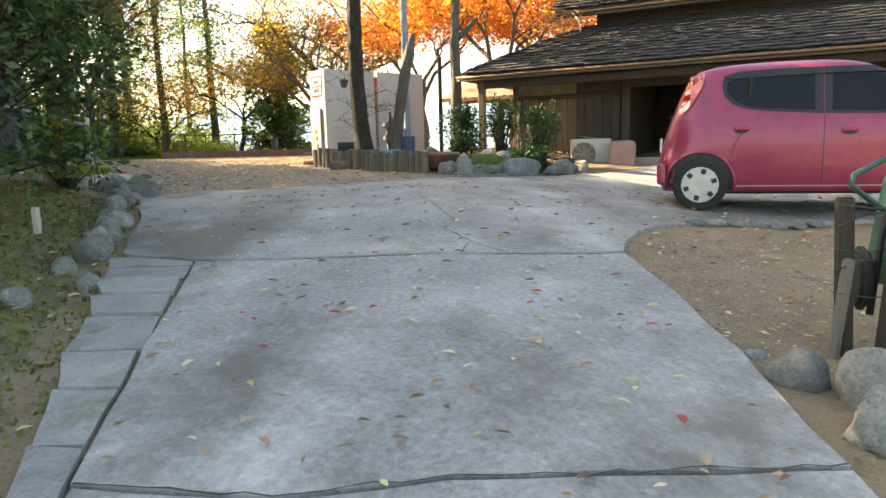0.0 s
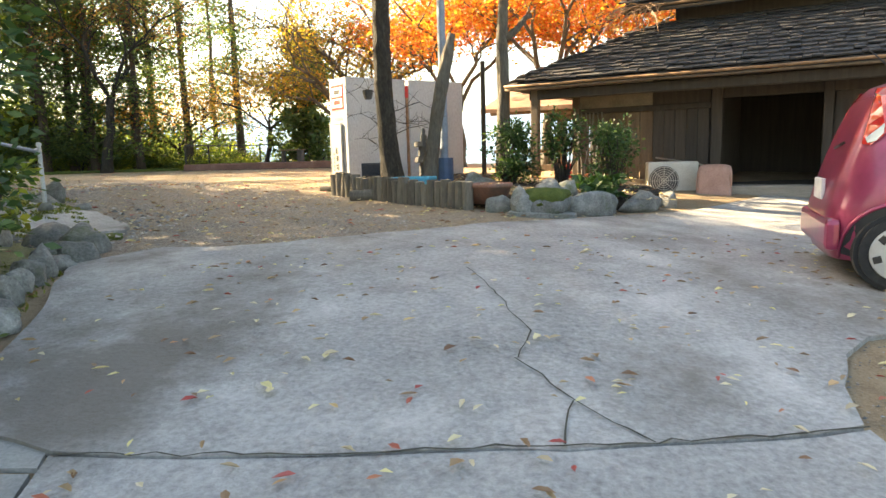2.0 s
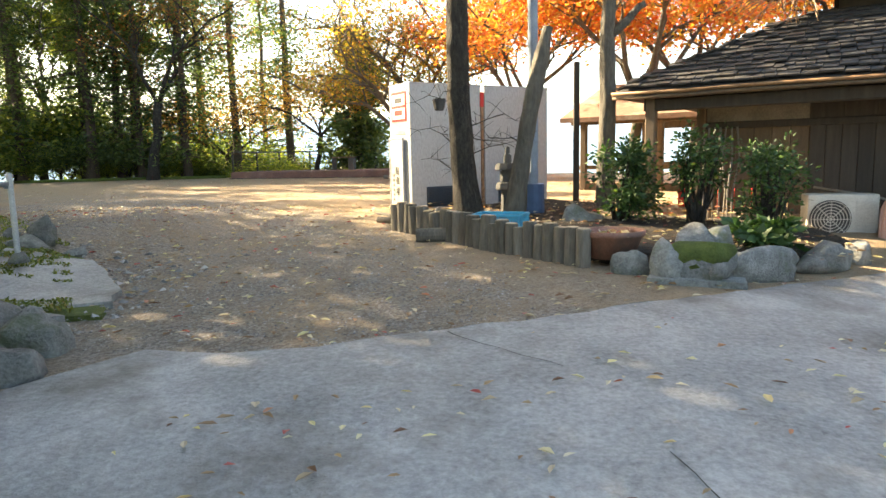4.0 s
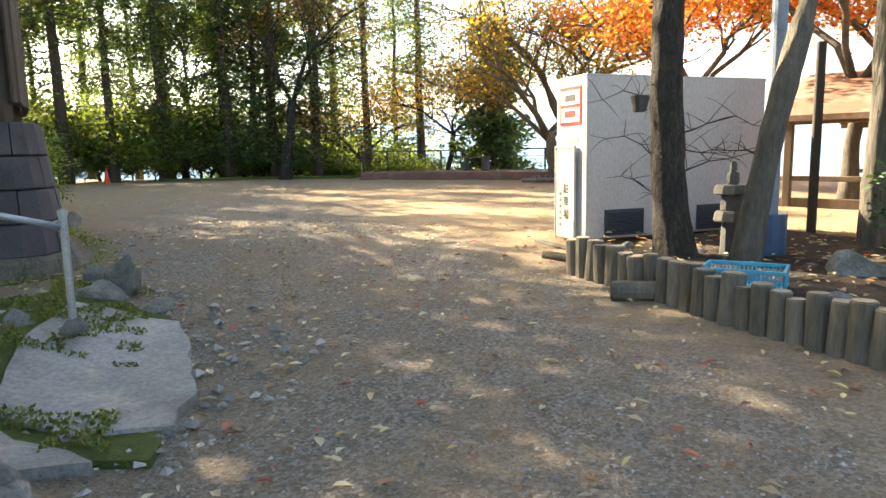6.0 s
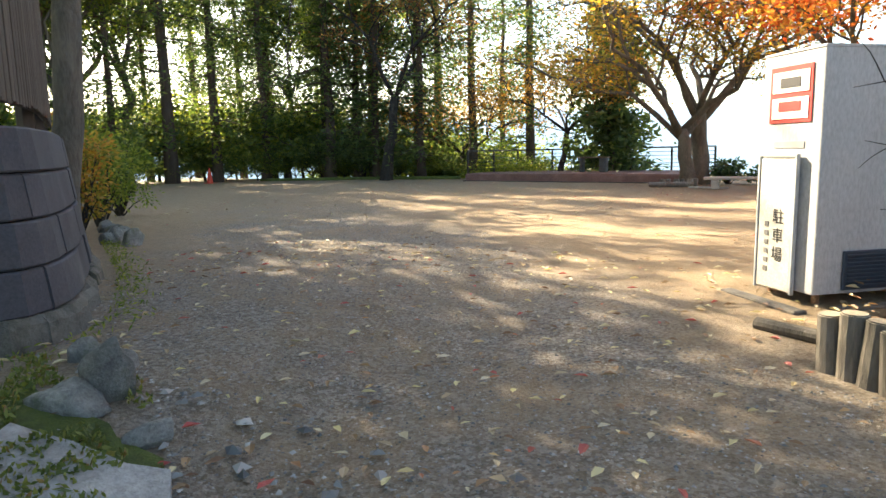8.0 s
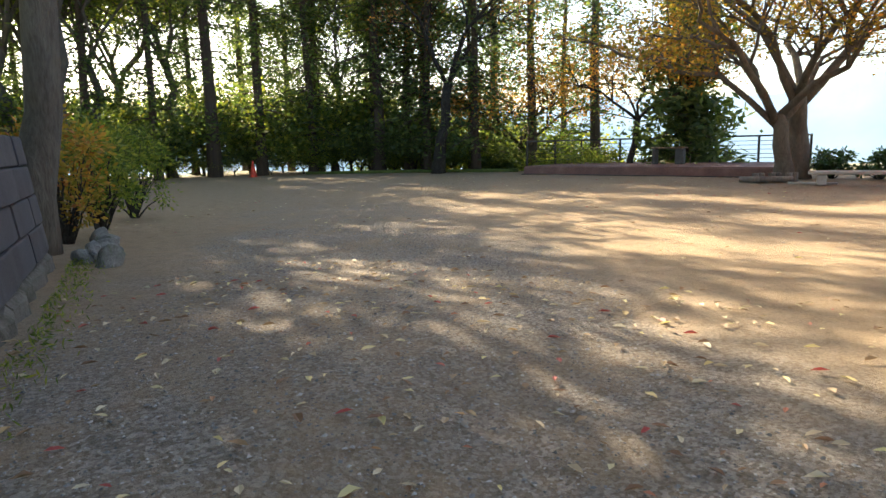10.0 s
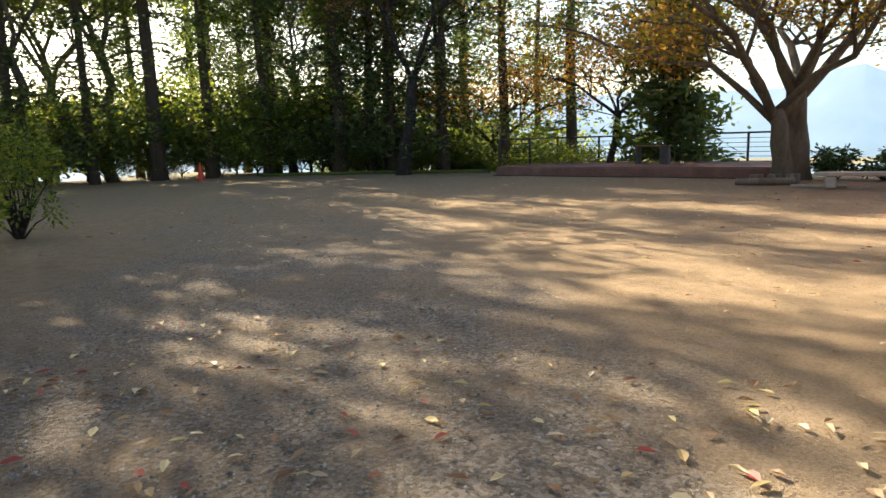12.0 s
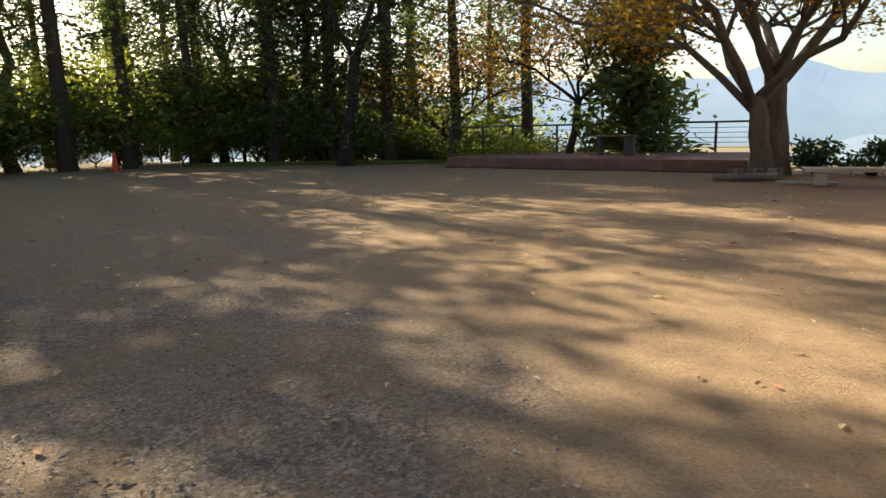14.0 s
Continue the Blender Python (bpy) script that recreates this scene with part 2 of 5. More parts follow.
M_galv = surface("tin_roof", (.10, .055, .04), (.17, .095, .065), (.26, .16, .11), 3, 50, .7, .3, stain=(.30, .24, .18))

glass, tg, bg = shader("dark_car_glass")
bg.inputs["Base Color"].default_value = (.012, .014, .016, 1)
bg.inputs["Roughness"].default_value, bg.inputs["Specular IOR Level"].default_value = .05, .22
M_glass = glass

L_red = leaf_mat("red_maple_leaf", [(0, (.42, .07, .03)), (.35, (.50, .16, .045)), (.7, (.46, .25, .06)), (1, (.36, .30, .07))], .45)
L_gold = leaf_mat("yellow_green_leaf", [(0, (.14, .15, .03)), (.45, (.30, .23, .045)), (.8, (.42, .24, .05)), (1, (.24, .09, .03))], .5)
L_brown = leaf_mat("bronze_leaf", [(0, (.13, .06, .03)), (.5, (.26, .13, .045)), (1, (.38, .22, .07))], .55)
L_orange = leaf_mat("golden_orange_leaf", [(0, (.34, .20, .04)), (.5, (.45, .24, .05)), (1, (.32, .13, .04))], .5)
L_green = leaf_mat("green_leaf", [(0, (.06, .10, .025)), (.5, (.13, .19, .04)), (1, (.27, .29, .06))], .6)
L_bright = leaf_mat("bright_green_leaf", [(0, (.16, .24, .03)), (1, (.32, .40, .06))], .5)
L_cedar = leaf_mat("cedar_leaf", [(0, (.045, .08, .035)), (.6, (.09, .14, .055)), (1, (.17, .21, .075))], .55)
L_shrub = leaf_mat("camellia_leaf", [(0, (.014, .040, .012)), (.6, (.035, .085, .022)), (1, (.08, .14, .035))], .2)
L_fallen = leaf_mat("fallen_leaf", [(0, (.16, .08, .045)), (.3, (.30, .20, .11)), (.6, (.58, .52, .38)), (.8, (.60, .54, .26)), (.93, (.34, .05, .045)), (1, (.40, .10, .09))], .15)
M_gravel, tq, bq = shader("gravel")
gq = tq.nodes.new("ShaderNodeNewGeometry")
tq.links.new(ramp(tq, gq.outputs["Random Per Island"], [(0, (.09, .095, .10)), (.5, (.22, .22, .215)), (1, (.46, .445, .42))]), bq.inputs["Base Color"])
bq.inputs["Roughness"].default_value = .9

# earth: brown dirt, grey gravel along the drive, moss and litter on the bank
M_earth, te, be = shader("earth_and_gravel")
ve = coords(te)
sep = te.nodes.new("ShaderNodeSeparateXYZ")
te.links.new(ve, sep.inputs[0])
n1, n2, n3 = noise_tex(te, ve, .35, 6, .6), noise_tex(te, ve, 5, 6, .65), noise_tex(te, ve, 55, 4, .75)
vor = node(te, "ShaderNodeTexVoronoi", Scale=48)
te.links.new(ve, vor.inputs["Vector"])
dirt = ramp(te, n2, [(.3, (.22, .15, .085)), (.5, (.315, .22, .125)), (.72, (.41, .30, .185))])
grit = ramp(te, vor.outputs["Color"], [(.2, (.07, .07, .075)), (.5, (.17, .17, .172)), (.8, (.36, .35, .34))])


def arith(t, op, a, b=0.0):
    n = t.nodes.new("ShaderNodeMath")
    n.operation = op
    for s, v in zip(n.inputs, (a, b)):
        if isinstance(v, (int, float)):
            s.default_value = v
        else:
            t.links.new(v, s)
    return n.outputs[0]


# the gravel lies along a band that bends left as the drive goes on
line = arith(te, "ADD", arith(te, "ABSOLUTE", arith(te, "ADD", arith(te, "ADD", sep.outputs[0], arith(te, "MULTIPLY", sep.outputs[1], .8)), -5.0)), arith(te, "MULTIPLY", n1, 2.6))
gmask = ramp(te, arith(te, "MULTIPLY", line, .17), [(.55, (.95, .95, .95)), (.88, (0, 0, 0))])
ymask = ramp(te, arith(te, "MULTIPLY", arith(te, "ADD", sep.outputs[1], arith(te, "MULTIPLY", n1, 4)), .03), [(.27, (0, 0, 0)), (.31, (1, 1, 1)), (.60, (1, 1, 1)), (.78, (.1, .1, .1))])
patchy = ramp(te, noise_tex(te, ve, 1.1, 7, .7), [(.35, (.25, .25, .25)), (.6, (1, 1, 1))])
gm = mix(te, 1.0, mix(te, 1.0, gmask, ymask, "MULTIPLY"), patchy, "MULTIPLY")
ec = mix(te, gm, dirt, grit)
bank = arith(te, "MULTIPLY", arith(te, "LESS_THAN", arith(te, "ADD", arith(te, "ADD", sep.outputs[0], arith(te, "MULTIPLY", sep.outputs[1], .36)), arith(te, "MULTIPLY", n2, .3)), -.75), arith(te, "LESS_THAN", sep.outputs[1], 8.6))
mossc = ramp(te, n2, [(.35, (.08, .075, .03)), (.5, (.11, .155, .03)), (.7, (.18, .23, .045))])
ec = mix(te, arith(te, "MULTIPLY", bank, .9), ec, mossc)
out = arith(te, "MAXIMUM", arith(te, "GREATER_THAN", sep.outputs[1], 36.5), arith(te, "LESS_THAN", sep.outputs[0], -29.5))
ec = mix(te, out, ec, ramp(te, n2, [(.3, (.03, .045, .015)), (.7, (.09, .11, .04))]))
ec = mix(te, .38, ec, ramp(te, n3, [(.3, (.11, .08, .05)), (.7, (.53, .43, .30))]))
te.links.new(ec, be.inputs["Base Color"])
be.inputs["Roughness"].default_value = .95
bump(te, be, n3, 1, .03)

# ---- ground ----
gx = [-4000, -2000, -900, -400, -200, -110, -70, -50, -42, -37] + list(np.arange(-34, 14, .3)) + [15, 17, 20, 25, 32, 45, 70, 120, 250, 600, 1500, 4000]
gy = [-4000, -1200, -300, -80, -30, -15, -9] + list(np.arange(-6, 41, .3)) + [42, 46, 52, 60, 75, 100, 150, 240, 400, 700, 1200, 2400, 4000]
gv, gf = [], []
for y in gy:
    for x in gx:
        rough = .018 * noise.noise(Vector((x * .9, y * .9, 0))) + .05 * noise.noise(Vector((x * .12, y * .12, 3))) * (1 if y > 16 else .2)
        gv.append((x, y, ground(x, y) + rough))
nx = len(gx)
for j in range(len(gy) - 1):
    for i in range(nx - 1):
        gf.append((j * nx + i, j * nx + i + 1, (j + 1) * nx + i + 1, (j + 1) * nx + i))
earth = part("ground", mesh_of("ground", gv, gf), M_earth, soft=True)
tagged(earth, "brown trodden earth with grey gravel and fallen leaves", "ground", kind="structure")


def slab(name, outline, lift, thick, material, parent=None, step=.45):
    """A paving piece that follows the ground."""
    bm = bmesh.new()
    bm.faces.new([bm.verts.new((x, y, 0)) for x, y in outline])
    xs, ys = [p[0] for p in outline], [p[1] for p in outline]
    for c, lo, hi in ((0, min(xs), max(xs)), (1, min(ys), max(ys))):
        k = lo + step
        while k < hi:
            n = Vector((1, 0, 0)) if c == 0 else Vector((0, 1, 0))
            bmesh.ops.bisect_plane(bm, geom=bm.verts[:] + bm.edges[:] + bm.faces[:], plane_co=n * k, plane_no=n)
            k += step
    top = bm.faces[:]
    rim = [e for e in bm.edges if e.is_boundary]
    low = bmesh.ops.extrude_edge_only(bm, edges=rim)
    lower = {g for g in low["geom"] if isinstance(g, bmesh.types.BMVert)}
    for q in bm.verts:
        wob = .006 * noise.noise(Vector((q.co.x * 1.3, q.co.y * 1.3, 5)))
        q.co.z = ground(q.co.x, q.co.y) + lift + wob - (thick if q in lower else 0)
    return part(name, bm, material, parent)


def ragged(points, amp=.04, step=.22, seed=0):
    """A closed outline with broken edges."""
    res = []
    for i, a in enumerate(points):
        b = points[(i + 1) % len(points)]
        n = max(1, int(math.dist(a, b) / step))
        for k in range(n):
            x, y = a[0] + (b[0] - a[0]) * k / n, a[1] + (b[1] - a[1]) * k / n
            res.append((x + amp * noise.noise(Vector((x * 3 + seed, y * 3, 1))), y + amp * noise.noise(Vector((x * 3, y * 3 + seed, 7)))))
    return res


drive = thing("concrete_pavement", Matrix(), "cracked grey concrete driveway slabs strewn with dry leaves", "pavement", kind="structure")
slab("slab", ragged([(-1.0, -5), (1.15, -5), (1.3, 0), (1.42, 2.2), (.48, 2.06), (0, 2.01), (-.56, 1.93), (-1.22, 2.02), (-1.05, 0)], .03), .035, .12, M_concrete, drive)
slab("slab", ragged([(-1.24, 2.05), (-.56, 1.96), (0, 2.04), (.48, 2.09), (1.43, 2.23), (1.46, 3.2), (1.45, 4.3), (1.41, 5.08), (.95, 4.94), (.48, 4.83), (.13, 4.755), (-.7, 4.69), (-1.77, 4.70)], .03), .035, .12, M_concrete, drive)
slab("slab", ragged([(-2.45, 5.0), (-1.78, 4.725), (-.7, 4.715), (.13, 4.78), (.48, 4.855), (.95, 4.965), (1.41, 5.11), (1.55, 5.5), (1.75, 5.9), (2.05, 6.2), (2.5, 6.45), (3.3, 6.6), (4.2, 6.75), (9, 6.9),
      (10, 8), (7.2, 10.6), (4.0, 12.3), (2.6, 11.2), (1.2, 10.3), (.25, 9.6), (-.36, 9.18), (-1.27, 8.75), (-1.99, 8.38), (-2.5, 8.25), (-3.0, 8.3), (-3.45, 7.6), (-2.9, 6.4)], .05), .036, .14, M_concrete, drive)

strip = thing("stone_edging", Matrix(), "mossy flat stones along the concrete drive", "edging", kind="structure")
edge_y = [1.75, 2.25, 2.7, 3.1, 3.6, 3.95, 4.3, 4.62, 4.95]
for a, b in zip(edge_y, edge_y[1:]):
    i0, i1 = -1.27 - .205 * (a - 2.1), -1.27 - .205 * (b - 2.1)
    o0, o1 = -1.44 - .36 * (a - 2.1), -1.44 - .36 * (b - 2.1)
    slab("stone", ragged([(i0, a + .03), (i1, b - .01), (o1 + R.uniform(-.05, .02), b), (o0 + R.uniform(-.05, .02), a + .03)], .03, .12, a), .03 + R.uniform(-.012, .015), .1, M_flag, strip, .3)

pad = thing("concrete_pad", Matrix(), "old concrete pad with mossy joints at the wall's foot", "pavement", kind="structure")
slab("slab", ragged([(-3.9, 9.35), (-4.05, 9.7), (-4.6, 10.4), (-5.0, 10.75), (-5.75, 10.55), (-5.4, 9.8), (-4.9, 9.2), (-4.3, 9.1)], .06, .15), .05, .14, M_concrete, pad, .3)
slab("slab", ragged([(-4.0, 8.95), (-4.85, 9.1), (-5.35, 9.65), (-6.3, 9.6), (-6.6, 8.4), (-5.2, 8.2)], .06, .15, 4), .05, .14, M_concrete, pad, .3)
slab("moss", ragged([(-3.85, 9.05), (-4.1, 9.65), (-5.1, 10.85), (-6.2, 10.9), (-6.6, 9.2), (-4.6, 8.8)], .12, .15, 9), .028, .06, M_moss, pad, .3)


def open_line(points):
    res = []
    for a, b in zip(points, points[1:]):
        n = max(1, int(math.dist(a, b) / .08))
        res += [(a[0] + (b[0] - a[0]) * k / n + .03 * noise.noise(Vector((a[0] + k, a[1], 0))), a[1] + (b[1] - a[1]) * k / n + .03 * noise.noise(Vector((a[0], k * .9, 4)))) for k in range(n)]
    return res + [points[-1]]


for pts, w in (([(.14, 4.78), (.16, 4.95), (.22, 5.14)], .007), ([(.47, 4.85), (.34, 4.98), (.22, 5.14), (.1, 5.38), (0, 5.55)], .007), ([(.0, 5.55), (.06, 5.75), (.11, 5.92), (.02, 6.2), (-.01, 6.46), (-.25, 7.23)], .006), ([(-1.27, 8.68), (-1.1, 8.5), (-.94, 8.38), (-.6, 8.1)], .006), ([(-1.77, 4.712), (-.7, 4.702), (.13, 4.767), (.48, 4.842), (.95, 4.952), (1.41, 5.095)], .010), ([(-1.23, 2.035), (-.56, 1.945), (0, 2.025), (.48, 2.075), (1.42, 2.215)], .008)):
    q = open_line(pts)
    v = []
    for i, (x, y) in enumerate(q):
        d = Vector((q[min(i + 1, len(q) - 1)][0] - q[max(i - 1, 0)][0], q[min(i + 1, len(q) - 1)][1] - q[max(i - 1, 0)][1])).normalized()
        k = w * (.4 + abs(noise.noise(Vector((x * 6, y * 6, 2)))))
        v += [(x - d.y * k, y + d.x * k, ground(x, y) + .0445), (x + d.y * k, y - d.x * k, ground(x, y) + .0445)]
    part("crack", mesh_of("crack", v, [(2 * i, 2 * i + 1, 2 * i + 3, 2 * i + 2) for i in range(len(q) - 1)]), M_crack, drive)

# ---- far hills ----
M_haze, th, bh = shader("painted_haze_hills")
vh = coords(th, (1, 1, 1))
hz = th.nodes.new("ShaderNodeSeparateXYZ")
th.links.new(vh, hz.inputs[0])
# blue air haze is painted into the hills' colour, varying with height
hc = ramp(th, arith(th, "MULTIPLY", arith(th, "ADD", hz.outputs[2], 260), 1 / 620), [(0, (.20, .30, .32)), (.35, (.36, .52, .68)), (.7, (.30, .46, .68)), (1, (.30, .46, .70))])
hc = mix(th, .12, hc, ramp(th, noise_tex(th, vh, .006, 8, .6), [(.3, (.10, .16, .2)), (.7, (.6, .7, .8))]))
# the ridges glow by themselves in place of hazy daylight
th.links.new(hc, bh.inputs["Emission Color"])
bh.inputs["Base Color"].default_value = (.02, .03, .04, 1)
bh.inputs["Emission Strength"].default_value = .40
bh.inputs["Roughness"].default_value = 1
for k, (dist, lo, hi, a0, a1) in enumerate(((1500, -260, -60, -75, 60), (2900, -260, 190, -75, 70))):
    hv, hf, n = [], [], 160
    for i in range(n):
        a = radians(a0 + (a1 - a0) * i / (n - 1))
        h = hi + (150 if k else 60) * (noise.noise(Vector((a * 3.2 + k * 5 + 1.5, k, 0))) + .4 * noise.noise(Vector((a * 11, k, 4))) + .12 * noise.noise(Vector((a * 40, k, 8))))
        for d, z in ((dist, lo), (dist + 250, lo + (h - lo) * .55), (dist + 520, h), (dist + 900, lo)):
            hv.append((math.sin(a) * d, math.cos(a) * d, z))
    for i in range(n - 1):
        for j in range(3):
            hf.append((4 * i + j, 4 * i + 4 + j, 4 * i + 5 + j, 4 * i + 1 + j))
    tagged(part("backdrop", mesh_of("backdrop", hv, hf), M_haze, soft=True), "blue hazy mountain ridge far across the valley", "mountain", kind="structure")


# ---- trees ----
def leaves(centres, size, seed, flat=.5, aspect=.5, droop=0.0):
    """Pointed leaves at the centres, each a folded diamond."""
    r = np.random.default_rng(seed)
    c = np.asarray(centres, float)
    n = len(c)
    d = r.normal(size=(n, 3))
    d[:, 2] = d[:, 2] * flat - droop
    d /= np.linalg.norm(d, axis=1)[:, None]
    s = np.cross(d, r.normal(size=(n, 3)))
    s /= np.linalg.norm(s, axis=1)[:, None]
    L = size * r.uniform(.6, 1.3, (n, 1))
    v = np.stack([c - d * L / 2, c + s * L * aspect / 2, c + d * L / 2, c - s * L * aspect / 2], 1).reshape(-1, 3)
    me = bpy.data.meshes.new("crown")
    me.vertices.add(4 * n)
    me.vertices.foreach_set("co", v.ravel())
    me.loops.add(4 * n)
    me.loops.foreach_set("vertex_index", np.arange(4 * n, dtype=np.int32))
    me.polygons.add(n)
    me.polygons.foreach_set("loop_start", np.arange(0, 4 * n, 4, dtype=np.int32))
    me.update(calc_edges=True)
    return me


def bent(a, b, sag, r, k=5):
    """Points of an uneven branch from a to b."""
    a, b = Vector(a), Vector(b)
    ln = (b - a).length
    return [a.lerp(b, i / k) + Vector((r.uniform(-1, 1), r.uniform(-1, 1), r.uniform(-1, 1))) * ln * .045 * (0 < i < k) + Vector((0, 0, sag * ln * math.sin(math.pi * i / k))) for i in range(k + 1)]


def spreading_tree(seed, fork, limbs, spread, height, girth, n_leaf, leaf, lean=(0, 0), up=.55, cloud=.5, levels=2, subs=5):
    """Trunk mesh and leaf places of a broadleaved tree. fork: height at which the limbs part."""
    r = random.Random(seed)
    items, tips = [], []
    top = Vector((lean[0], lean[1], fork))
    tp = bent((0, 0, -.25), top, 0, r, 5)
    items.append(tube_data(tp, [girth * (1.45 if i == 0 else 1.12 if i == 1 else 1 - .05 * i) for i in range(6)], 12))

    def grow(p, d, ln, rad, level):
        end = p + d * ln
        pts = bent(p, end, .06 if level else .1, r, 5)
        items.append(tube_data(pts, [rad * (1 - .13 * i) for i in range(6)], 8 if level == 0 else 5))
        if level >= levels:
            tips.extend(pts[2:])
            return
        for k in range(subs):
            q = pts[min(5, 2 + k * 4 // subs)]
            side = Vector((r.uniform(-1, 1), r.uniform(-1, 1), r.uniform(-.25, .5))).normalized()
            grow(q, (d * .75 + side * .8).normalized(), ln * r.uniform(.42, .68), rad * .45, level + 1)
        tips.append(end)

    for k in range(limbs):
        a = 2 * math.pi * (k + r.uniform(-.3, .3)) / limbs
        d = Vector((math.cos(a) * spread, math.sin(a) * spread, height * r.uniform(.6, 1.1) * up * 2)).normalized()
        grow(top - Vector((0, 0, girth * r.uniform(0, 1.5))), d, math.hypot(spread, height) * r.uniform(.42, .6), girth * r.uniform(.36, .54), 0)
    g = np.random.default_rng(seed)
    t = np.array([tuple(p) for p in tips])
    c = t[g.integers(0, len(t), n_leaf)] + g.normal(size=(n_leaf, 3)) * np.array([cloud, cloud, cloud * .45])
    return smooth(mesh_of("trunk", *join_data(items))), leaves(c, leaf, seed)


def tall_tree(seed, height, girth, bare, width, n_leaf, leaf, clumps=70):
    """A straight conifer: a bare pole, then ragged hanging clumps."""
    r = random.Random(seed)
    g = np.random.default_rng(seed)
    pts = [Vector((.25 * noise.noise(Vector((seed, i * .4, 0))), .25 * noise.noise(Vector((seed, i * .4, 9))), height * i / 9 - .4 * (i == 0))) for i in range(10)]
    items = [tube_data(pts, [girth * (1.3 if i == 0 else 1 - .095 * i) for i in range(10)], 9)]
    cs = []
    for k in range(clumps):
        z = bare + (height - bare) * r.random() ** .85
        w = width * (1.08 - .8 * (z - bare) / (height - bare)) * r.uniform(.35, 1.1)
        a = r.uniform(0, 6.28)
        p0 = Vector((0, 0, z))
        p1 = Vector((math.cos(a) * w, math.sin(a) * w, z - .22 * w))
        items.append(tube_data(bent(p0, p1, .05, r, 3), [.035, .028, .02, .01], 4))
        m = n_leaf // clumps
        s = g.uniform(.25, 1.05, (m, 1))
        cs.append(np.array(p0) + (np.array(p1) - np.array(p0)) * s + g.normal(size=(m, 3)) * np.array([.32, .32, .22]) - np.array([0, 0, .18]))
    for k in range(6):
        z, a = r.uniform(1.5, bare), r.uniform(0, 6.28)
        items.append(tube_data(bent((0, 0, z), (math.cos(a) * .9, math.sin(a) * .9, z - .1), .05, r, 3), [.02, .015, .01, .006], 4))
    return smooth(mesh_of("trunk", *join_data(items))), leaves(np.concatenate(cs), leaf, seed, .5, .36, .35)


def plant_tree(name, meshes, mat_wood, mat_leaf, x, y, label, group="", s=1.0, rz=0, z=None, category="tree"):
    t = thing(name, pose(x, y, ground(x, y) if z is None else z, 0, 0, rz) @ Matrix.Scale(s, 4), label, category, group)
    part("trunk", meshes[0], mat_wood, t)
    part("crown", meshes[1], mat_leaf, t)
    return t


# two cherries at the brink
cherry = spreading_tree(21, 1.75, 5, 6.4, 5.2, .25, 10500, .13, (-.25, .1), .5, .5)
plant_tree("cherry_tree", cherry, M_barkp, L_gold, -5.15, 31.7, "spreading cherry tree with thin yellowing bronze leaves", "cherries at the brink", rz=40)
cherry2 = spreading_tree(33, 2.4, 5, 6.0, 6, .31, 8500, .13, (.1, .1), .6, .5)
plant_tree("cherry_tree", cherry2, M_barkp, L_gold, -4.88, 32.4, "thick-trunked cherry tree with thin autumn leaves", "cherries at the brink", rz=100)
golden = spreading_tree(44, 2.2, 5, 4.6, 3.3, .14, 4600, .13, (.3, 0), .45, .5)
plant_tree("autumn_tree", golden, M_barkd, L_orange, -10.8, 36.6, "low tree with golden orange autumn leaves", "autumn trees", rz=10, z=ground(-10.8, 34) - .2)
bronze = spreading_tree(55, 3.6, 4, 5.0, 7, .24, 6000, .14, (.5, -.2), .6, .55)
plant_tree("autumn_tree", bronze, M_barkd, L_brown, -18.2, 34.6, "leaning tree with bronze and orange leaves", "autumn trees", rz=70)
plant_tree("autumn_tree", golden, M_barkd, L_gold, -16.0, 39, "tree with yellow green autumn leaves", "autumn trees", 1.25, rz=200, z=-.5)

# red maples past the white cabinets
maple = spreading_tree(66, 2.2, 5, 5.0, 5.0, .16, 19000, .15, (0, 0), .5, .6)
for x, y, s, a in ((1.9, 21.5, 1.0, 0), (4.8, 27.5, 1.25, 130), (-.6, 27.5, 1.05, 240)):
    plant_tree("maple_tree", maple, M_bark, L_red, x, y, "maple tree in full red and orange autumn leaf", "red maples", s, a)
plant_tree("autumn_tree", golden, M_bark, L_gold, 9.5, 27, "tree with yellow green autumn leaves", "autumn trees", 1.7, rz=60)
plant_tree("autumn_tree", cherry2, M_bark, L_gold, 14, 22, "tree with yellow green autumn leaves", "autumn trees", 1.1, rz=20)

# the wood along the left and far edges
cedars = [tall_tree(100 + i, 14 + 1.5 * i, .17 + .03 * i, .8 + .7 * i, 2.4, 7200, .22, 100) for i in range(4)]
under = [spreading_tree(200 + i, .25, 6, 2.4, 2.6, .06, 4600, .17, (0, 0), .42, .55) for i in range(2)]
leafy = spreading_tree(77, 4.0, 5, 4.0, 6.5, .17, 8500, .17, (.4, .2), .7, .26)
dense = spreading_tree(78, 3.2, 6, 4.4, 6.0, .18, 15000, .18, (.2, .3), .65, .55)
spots = []
for x, y in ((-17.3, 36.4), (-19.6, 36.2), (-20.3, 37.2), (-21.9, 35.6), (-22.7, 36.4), (-24.6, 34.2), (-26.2, 32.6), (-27.4, 31.0), (-28.4, 28.9), (-29.3, 26.6), (-15.6, 38.3), (-13.2, 39.6)):
    spots.append((x, y))
for row in range(2):
    for k in range(9):
        a = k / 8
        x, y = -9 - 22 * a, 40.5 + row * 4.5 - 7 * a
        if x < -20:
            x -= row * 2.5
        if x < -16:
            spots.append((x + R.uniform(-1.2, 1.2), y + R.uniform(-1.2, 1.2)))
for k in range(3):
    spots.append((-31.5 - R.uniform(0, 5), 27 - 2.2 * k + R.uniform(-1, 1)))
